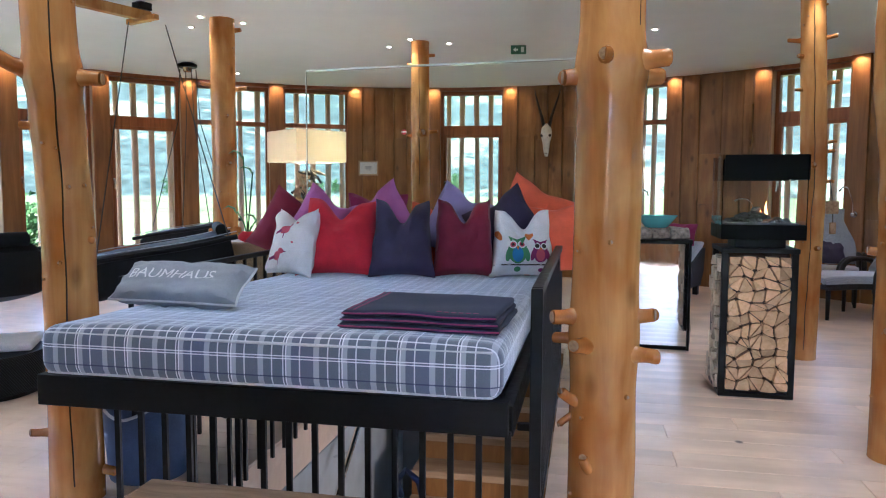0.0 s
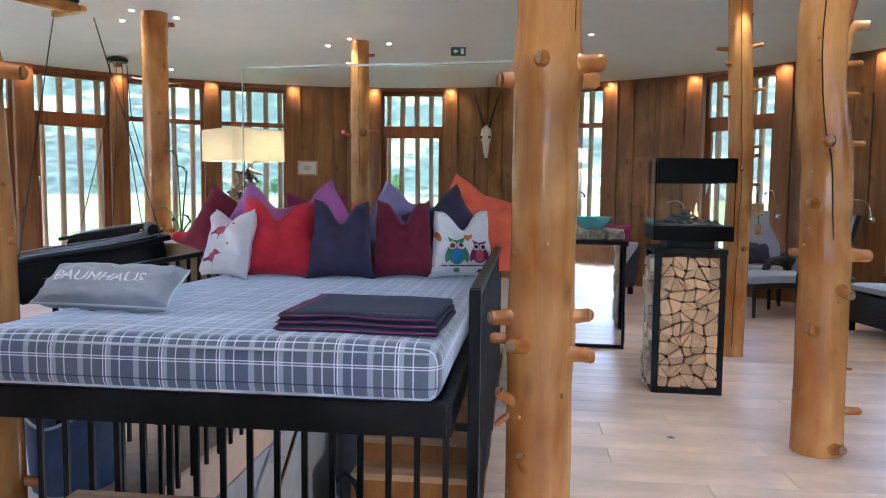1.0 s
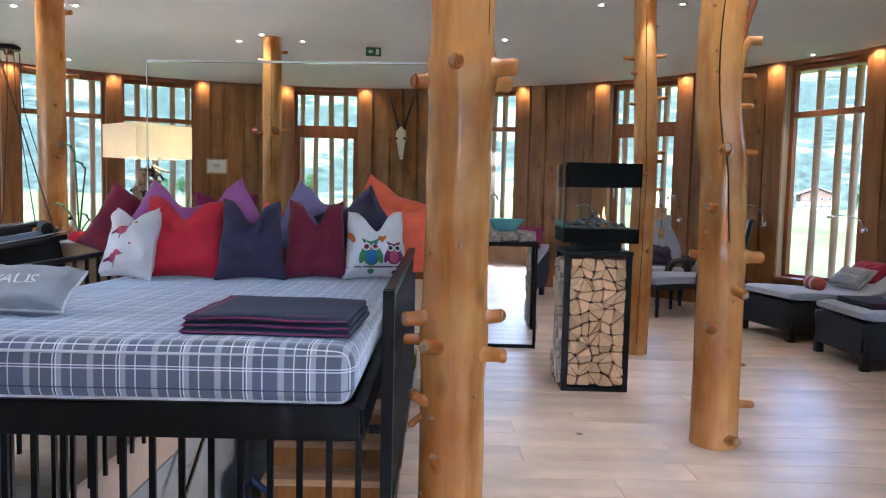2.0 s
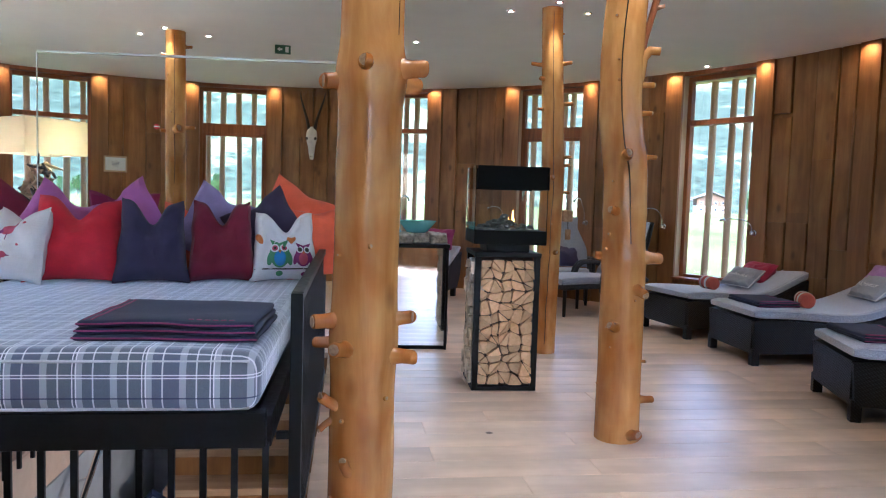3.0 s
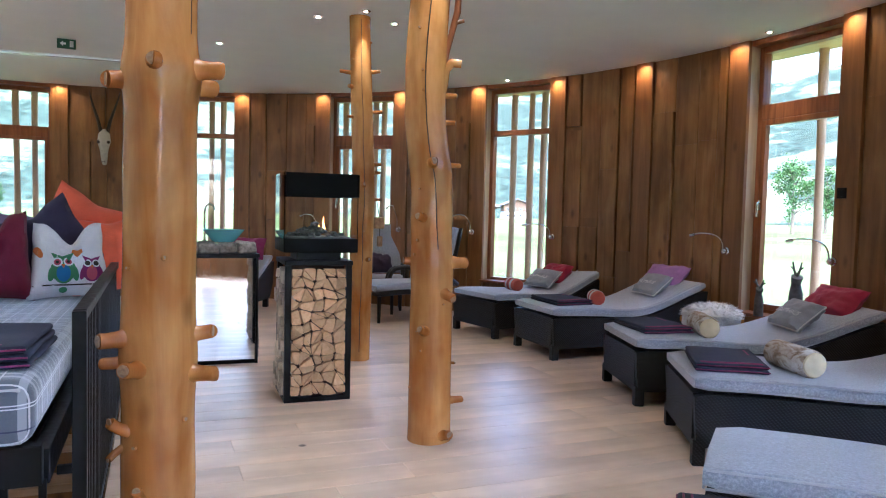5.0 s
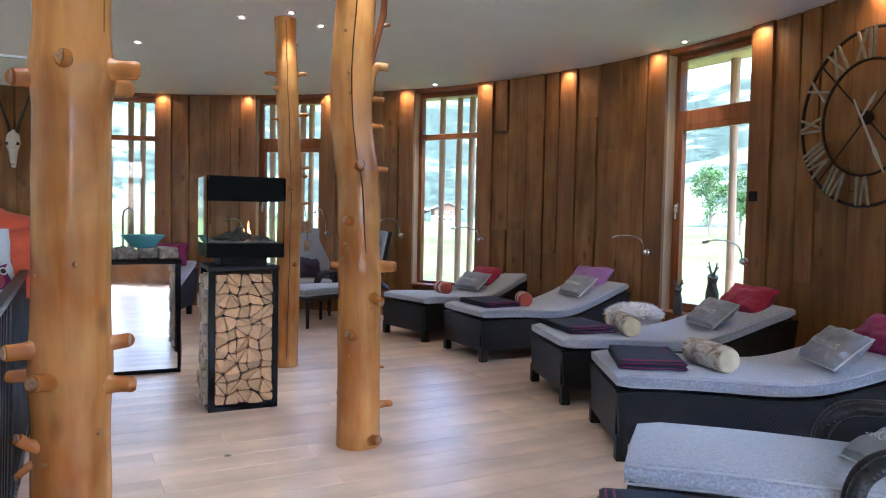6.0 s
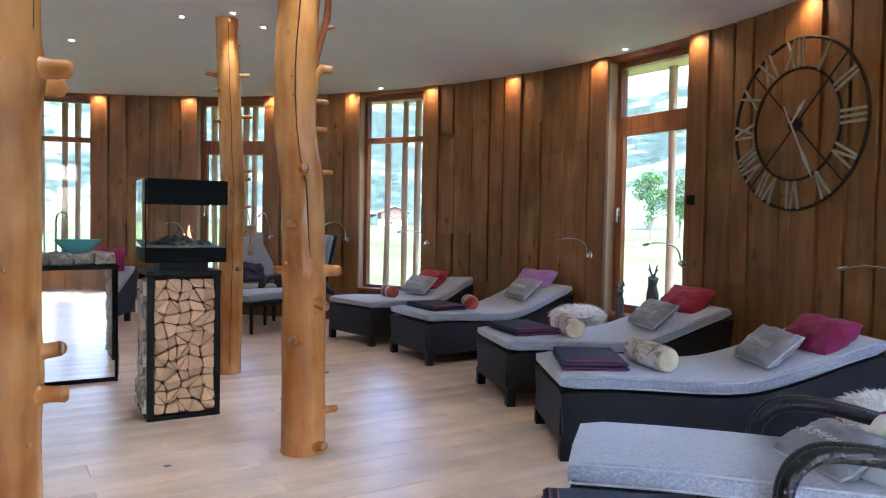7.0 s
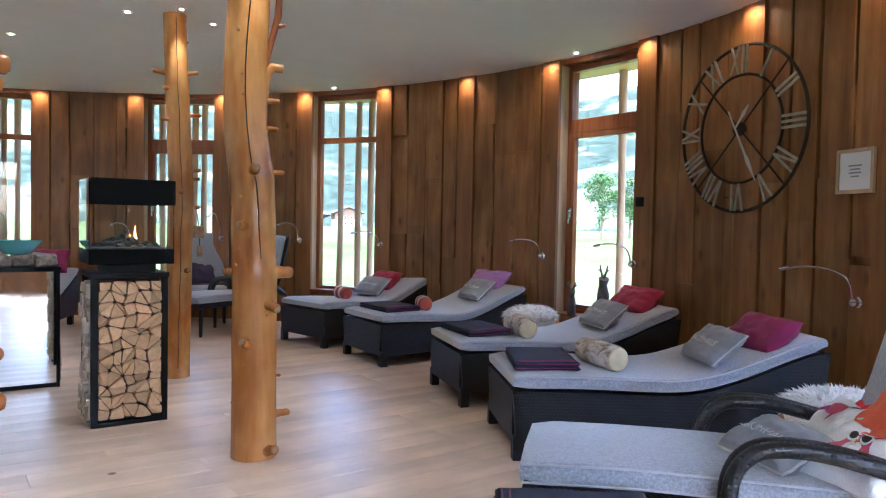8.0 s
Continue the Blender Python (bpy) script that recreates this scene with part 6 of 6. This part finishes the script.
for dx, dy, h in ((-0.03, 0.0, 1.62), (0.05, 0.02, 1.48), (-0.10, 0.03, 1.12), (0.09, -0.02, 1.05)):
    part("stem", bm_tube([(0, 0, 0.9), (dx * 0.4, dy, 0.9 + (h - 0.9) * 0.5), (dx, dy, h)], 0.007, 6), LEAF, pl)
    b = bm_tube([(dx, dy, h - 0.03), (dx - 0.03, dy, h + 0.03), (dx - 0.08, dy - 0.01, h + 0.05), (dx - 0.13, dy - 0.02, h + 0.02)], [0.008, 0.035, 0.03, 0.002], 10, 0.25)
    part("leaf", b, LEAF, pl, smooth=True)
orn = thing("ornament", pose(-0.43, 7.90, 1.96), "small red and white ornament hung on a trunk", "ornament")
part("bead", bm_lathe([(0.001, -0.03), (0.02, -0.02), (0.028, 0.0), (0.02, 0.02), (0.001, 0.03)], 14), RED, orn, smooth=True)
part("band", bm_lathe([(0.0285, -0.006), (0.029, 0.0), (0.0285, 0.006)], 14), WHITE, orn)

# figures on the window sill
for x, y, h in ((5.88, 3.74, 0.33), (5.98, 3.46, 0.50)):
    g = thing("sill_figure", pose(x, y, Z_SILL + 0.028), "carved grey wooden reindeer figure on the sill", "figure", "carved sill figures")
    part("body", bm_tube([(0, 0, 0), (0, 0, h * 0.45), (0.01, 0.01, h * 0.62), (-0.01, -0.01, h * 0.75)], [0.05 * h / 0.4, 0.045 * h / 0.4, 0.03 * h / 0.4, 0.04 * h / 0.4], 12), SLATE, g, smooth=True)
    for s_ in (-1, 1):
        part("antler", bm_tube([(0, 0, h * 0.75), (s_ * 0.01, s_ * 0.03, h * 0.85), (s_ * 0.015, s_ * 0.05, h)], [0.014, 0.010, 0.006], 8), SLATE, g)
        part("antler_tine", bm_tube([(s_ * 0.01, s_ * 0.03, h * 0.86), (s_ * 0.02, s_ * 0.07, h * 0.92)], [0.009, 0.005], 8), SLATE, g)

# ---- outside ----
krng = random.Random(21)
POLES = (-46.7, -44.6, -42.3, -36.5, -34.6, -32.6, -30.6, -24.6, -22.3, -20.2, -15.2, -13.2, -11.3, -9.4, 4.7, 6.3, 8.4, 10.2, 27.2, 29.4, 30.8, 46.0, 47.8, 49.4, 50.6, 66.7, 68.8, 70.3, 98.5, 114.0, 130.0)
for phi in POLES:
    lean = krng.uniform(-0.8, 0.8)
    pts, rad = [], []
    for j in range(9):
        z = -3.2 + j * 0.85
        p = on_wall(phi + lean * (z - 1) * 0.12 + krng.uniform(-0.06, 0.06), z, -0.75) .translation
        pts.append(p)
        rad.append(krng.uniform(0.038, 0.050))
    ob = part("sunshade_pole", bm_tube(pts, rad, 10), POLE, smooth=True)
    tagged(ob, "weathered upright larch pole outside the window", "pole", "sunshade poles")

MEADOW = plain("meadow_grass", (0.125, 0.155, 0.055), 0.9, 0, 0.35, 0.05, 0)
MEADOW.node_tree.nodes["Principled BSDF"].inputs["Specular IOR Level"].default_value = 0.0
bm = bmesh.new()
rows = []
for d, z in ((0.5, -3.6), (9, -3.6), (14, -3.5), (25, -3.0), (45, -1.9), (80, -1.3), (140, -1.2), (260, -1.2), (450, -1.0), (900, -1.0), (2500, -1.0)):
    rows.append([bm.verts.new((CX + d * math.sin(2 * math.pi * k / 72), CY + d * math.cos(2 * math.pi * k / 72), z)) for k in range(72)])
for a, b in zip(rows, rows[1:]):
    for k in range(72):
        bm.faces.new((a[k], b[k], b[(k + 1) % 72], a[(k + 1) % 72]))
bm.faces.new(rows[0])
bmesh.ops.recalc_face_normals(bm, faces=bm.faces)
tagged(part("ground", bm, MEADOW, smooth=True), "wide green mown meadow", "meadow", kind="structure")

m, nt, bs = mat("wooded_slope", 0.95)
n1 = node(nt, "ShaderNodeTexNoise", Scale=0.014, Detail=8.0, Roughness=0.66)
n2 = node(nt, "ShaderNodeTexNoise", Scale=0.15, Detail=3.0)
v = coords(nt, (1, 1, 1))
nt.links.new(v, n1.inputs[0])
nt.links.new(v, n2.inputs[0])
col = ramp(nt, n1.outputs[0], [(0.43, (0.17, 0.20, 0.115)), (0.48, (0.048, 0.063, 0.046))])
tex = ramp(nt, n2.outputs[0], [(0.3, (0.5, 0.5, 0.5)), (0.7, (1.4, 1.4, 1.4))])
nt.links.new(mixed(nt, col, tex, 1.0, "MULTIPLY"), bs.inputs["Base Color"])
bs.inputs["Specular IOR Level"].default_value = 0.0
SLOPE = m
bm = bmesh.new()
rows = []
for j in range(15):
    t = j / 14
    row = []
    for k in range(97):
        a = radians(-110 + 300 * k / 96)
        d = 420 + 900 * t
        crest = 270 + 110 * noise.noise(Vector((math.cos(a) * 2.2, math.sin(a) * 2.2, 3)))
        z = -6 + crest * t ** 0.9 + 18 * noise.noise(Vector((k * 0.5, j * 0.7, 0))) * t
        row.append(bm.verts.new((d * math.sin(a), d * math.cos(a), z)))
    rows.append(row)
for a, b in zip(rows, rows[1:]):
    for k in range(96):
        bm.faces.new((a[k], a[k + 1], b[k + 1], b[k]))
tagged(part("hillside", bm, SLOPE, smooth=True), "wooded valley slope with pale meadows", "hillside", kind="structure")

WHITEWALL = plain("render_wall", (0.68, 0.66, 0.60), 0.9, 0, 0.05, 1.0, 0)
TIMBER = plain("dark_timber", (0.10, 0.055, 0.03), 0.85, 0, 0.3, 2.0, 0)
ROOF = plain("grey_roof", (0.16, 0.14, 0.13), 0.9, 0, 0.2, 1.5, 0)
PANE = plain("dark_pane", (0.03, 0.035, 0.04), 0.1, 0, 0.1, 1.0, 0)


def house(x, y, turn, w, d, h):
    g = thing("farmhouse", pose(x, y, -1.3, 0, 0, turn), "distant farmhouse, white below and dark timber above", "house", "valley farmhouses")
    part("wall", bm_box(w, d, h * 0.5, 0, (0, 0, h * 0.25)), WHITEWALL, g)
    part("timber_storey", bm_box(w * 1.01, d * 1.01, h * 0.45, 0, (0, 0, h * 0.725)), TIMBER, g)
    part("roof", moved(bm_prism([(-w * 0.62, h * 0.93), (0, h * 1.38), (w * 0.62, h * 0.93), (w * 0.62, h * 0.98), (0, h * 1.45), (-w * 0.62, h * 0.98)], d * 1.2), pose(0, -d * 0.6, 0)), ROOF, g)
    part("gable", moved(bm_prism([(-w * 0.5, h * 0.94), (0, h * 1.36), (w * 0.5, h * 0.94)], d * 0.98), pose(0, -d * 0.49, 0)), TIMBER, g)
    for i in range(4):
        for z in (0.25, 0.7):
            win = part("window", bm_box(w * 0.09, 0.1, h * 0.14, 0, (-w * 0.36 + i * w * 0.24, -d * 0.51 - 0.05, h * z)), PANE, g)
            part("frame", bm_box(w * 0.11, 0.04, h * 0.16, 0, (-w * 0.36 + i * w * 0.24, -d * 0.51 - 0.01, h * z)), WHITEWALL, win)


for az, d, turn, w, dd, h in ((36.5, 150, -30, 13, 12, 7.5), (39.0, 135, 10, 15, 13, 8), (41.5, 170, -60, 12, 11, 7), (2.5, 190, 10, 16, 12, 7), (5.5, 210, -30, 13, 12, 7.5), (-13, 220, 20, 15, 12, 7), (-22, 240, 40, 14, 12, 7),
                              (17, 200, 15, 14, 12, 7), (25.5, 210, -20, 14, 12, 8), (59.5, 230, -50, 14, 12, 8), (61.5, 260, -80, 15, 12, 8)):
    house(3.0 * d * math.sin(radians(az)), 3.0 * d * math.cos(radians(az)), -az + turn, w, dd, h)

LEAVES = plain("tree_leaves", (0.05, 0.092, 0.028), 0.7, 0, 0.4, 0.8, 0)
LEAVES.node_tree.nodes["Principled BSDF"].inputs["Specular IOR Level"].default_value = 0.0
TRUNKBARK = plain("tree_bark", (0.10, 0.075, 0.05), 0.9, 0, 0.3, 3.0, 0.3)


def leafy(x, y, h, spread, seed, z=-1.25):
    k = random.Random(seed)
    g = thing("tree", pose(x, y, z), "leafy broad-crowned tree on the meadow", "tree", "meadow trees")
    tb = [bm_tube([(0, 0, 0), (0.05, 0, h * 0.25), (0.0, 0.1, h * 0.6), (0.1, 0, h * 0.85)], [h * 0.025, h * 0.02, h * 0.012, h * 0.004], 9)]
    for i in range(9):
        a, t = k.uniform(0, 6.28), k.uniform(0.25, 0.7)
        r = spread * k.uniform(0.5, 0.9)
        tb.append(bm_tube([(0, 0, h * t), (r * 0.5 * math.cos(a), r * 0.5 * math.sin(a), h * (t + 0.1)), (r * math.cos(a), r * math.sin(a), h * (t + 0.18))], [h * 0.010, h * 0.006, h * 0.002], 6))
    part("trunk", joined(*tb), TRUNKBARK, g)
    b = bmesh.new()
    lumps = [(k.uniform(0, 6.28), k.uniform(0.05, 0.8), k.uniform(0.28, 0.95), k.uniform(0.16, 0.30)) for _ in range(34)]
    for a, r, t, s in lumps:
        r *= spread * math.sin(math.pi * min(1, t * 0.95 + 0.05)) ** 0.6
        c = Vector((r * math.cos(a), r * math.sin(a), h * t))
        for _ in range(70):
            o = Vector((k.gauss(0, 1), k.gauss(0, 1), k.gauss(0, 0.8))) * spread * s * 0.55
            n = Vector((k.uniform(-1, 1), k.uniform(-1, 1), k.uniform(-1, 1))).normalized()
            u = n.orthogonal().normalized() * spread * 0.045
            w = n.cross(u)
            p = c + o
            b.faces.new([b.verts.new(p - u), b.verts.new(p - w * 0.6), b.verts.new(p + u), b.verts.new(p + w * 0.6)])
    part("crown", b, LEAVES, g)


leafy(150 * math.sin(radians(59.3)), 150 * math.cos(radians(59.3)), 14.5, 5.6, 1)
leafy(170 * math.sin(radians(61.4)), 170 * math.cos(radians(61.4)), 14.0, 5.2, 2)
leafy(14 * math.sin(radians(-31.5)), 14 * math.cos(radians(-31.5)), 4.6, 1.6, 3, -3.5)
for i in range(26):
    az = krng.uniform(-35, 68)
    d = krng.uniform(260, 400)
    leafy(d * math.sin(radians(az)), d * math.cos(radians(az)), krng.uniform(7, 13), krng.uniform(2.5, 5), 40 + i)

# ---- floor planks ----
rng = random.Random(7)
PW = 0.21
inv = BED.inverted()
cen = inv @ Vector((CX, CY, 0))
rr = R + 0.24
far_bm = []
shared = {}


def plank(x0, x1, y0, near):
    length = x1 - x0
    if length < 0.05:
        return
    if near:
        key = round(length, 2)
        if key not in shared:
            shared[key] = mesh_of("plank", bm_box(length - 0.0025, PW - 0.0025, 0.018, 0.0015, (0, 0, -0.009), 1), OAK)
        ob = new("plank", shared[key])
        ob.parent = floor
        ob.matrix_basis = BED @ pose((x0 + x1) / 2, y0 + PW / 2, 0)
    else:
        far_bm.append(moved(bm_box(length - 0.0025, PW - 0.0025, 0.018, 0, (0, 0, -0.009)), pose((x0 + x1) / 2, y0 + PW / 2, 0)))


n_near = 0
y = cen.y - rr
while y < cen.y + rr - PW:
    h = min(rr * rr - (y - cen.y) ** 2, rr * rr - (y + PW - cen.y) ** 2)
    if h > 0.01:
        xa, xb = cen.x - math.sqrt(h), cen.x + math.sqrt(h)
        spans = [(xa, xb)]
        if y + PW > W0 and y < W1:
            spans = [(xa, V0), (V1, xb)]
        for sa, sb in spans:
            x = sa
            first = rng.choice((0.6, 1.0, 1.4, 1.8))
            while x < sb - 0.01:
                ln = min(first if x == sa else 2.2, sb - x)
                if sb - x - ln < 0.3:
                    ln = sb - x
                near = x > 0.5 and -3.4 < y < 4.4 and n_near < 290
                n_near += near
                plank(x, x + ln, y, near)
                x += ln
    y += PW
rest = part("far_planks", joined(*far_bm), OAK, floor, m=BED)
rest["kind"] = "stuff"
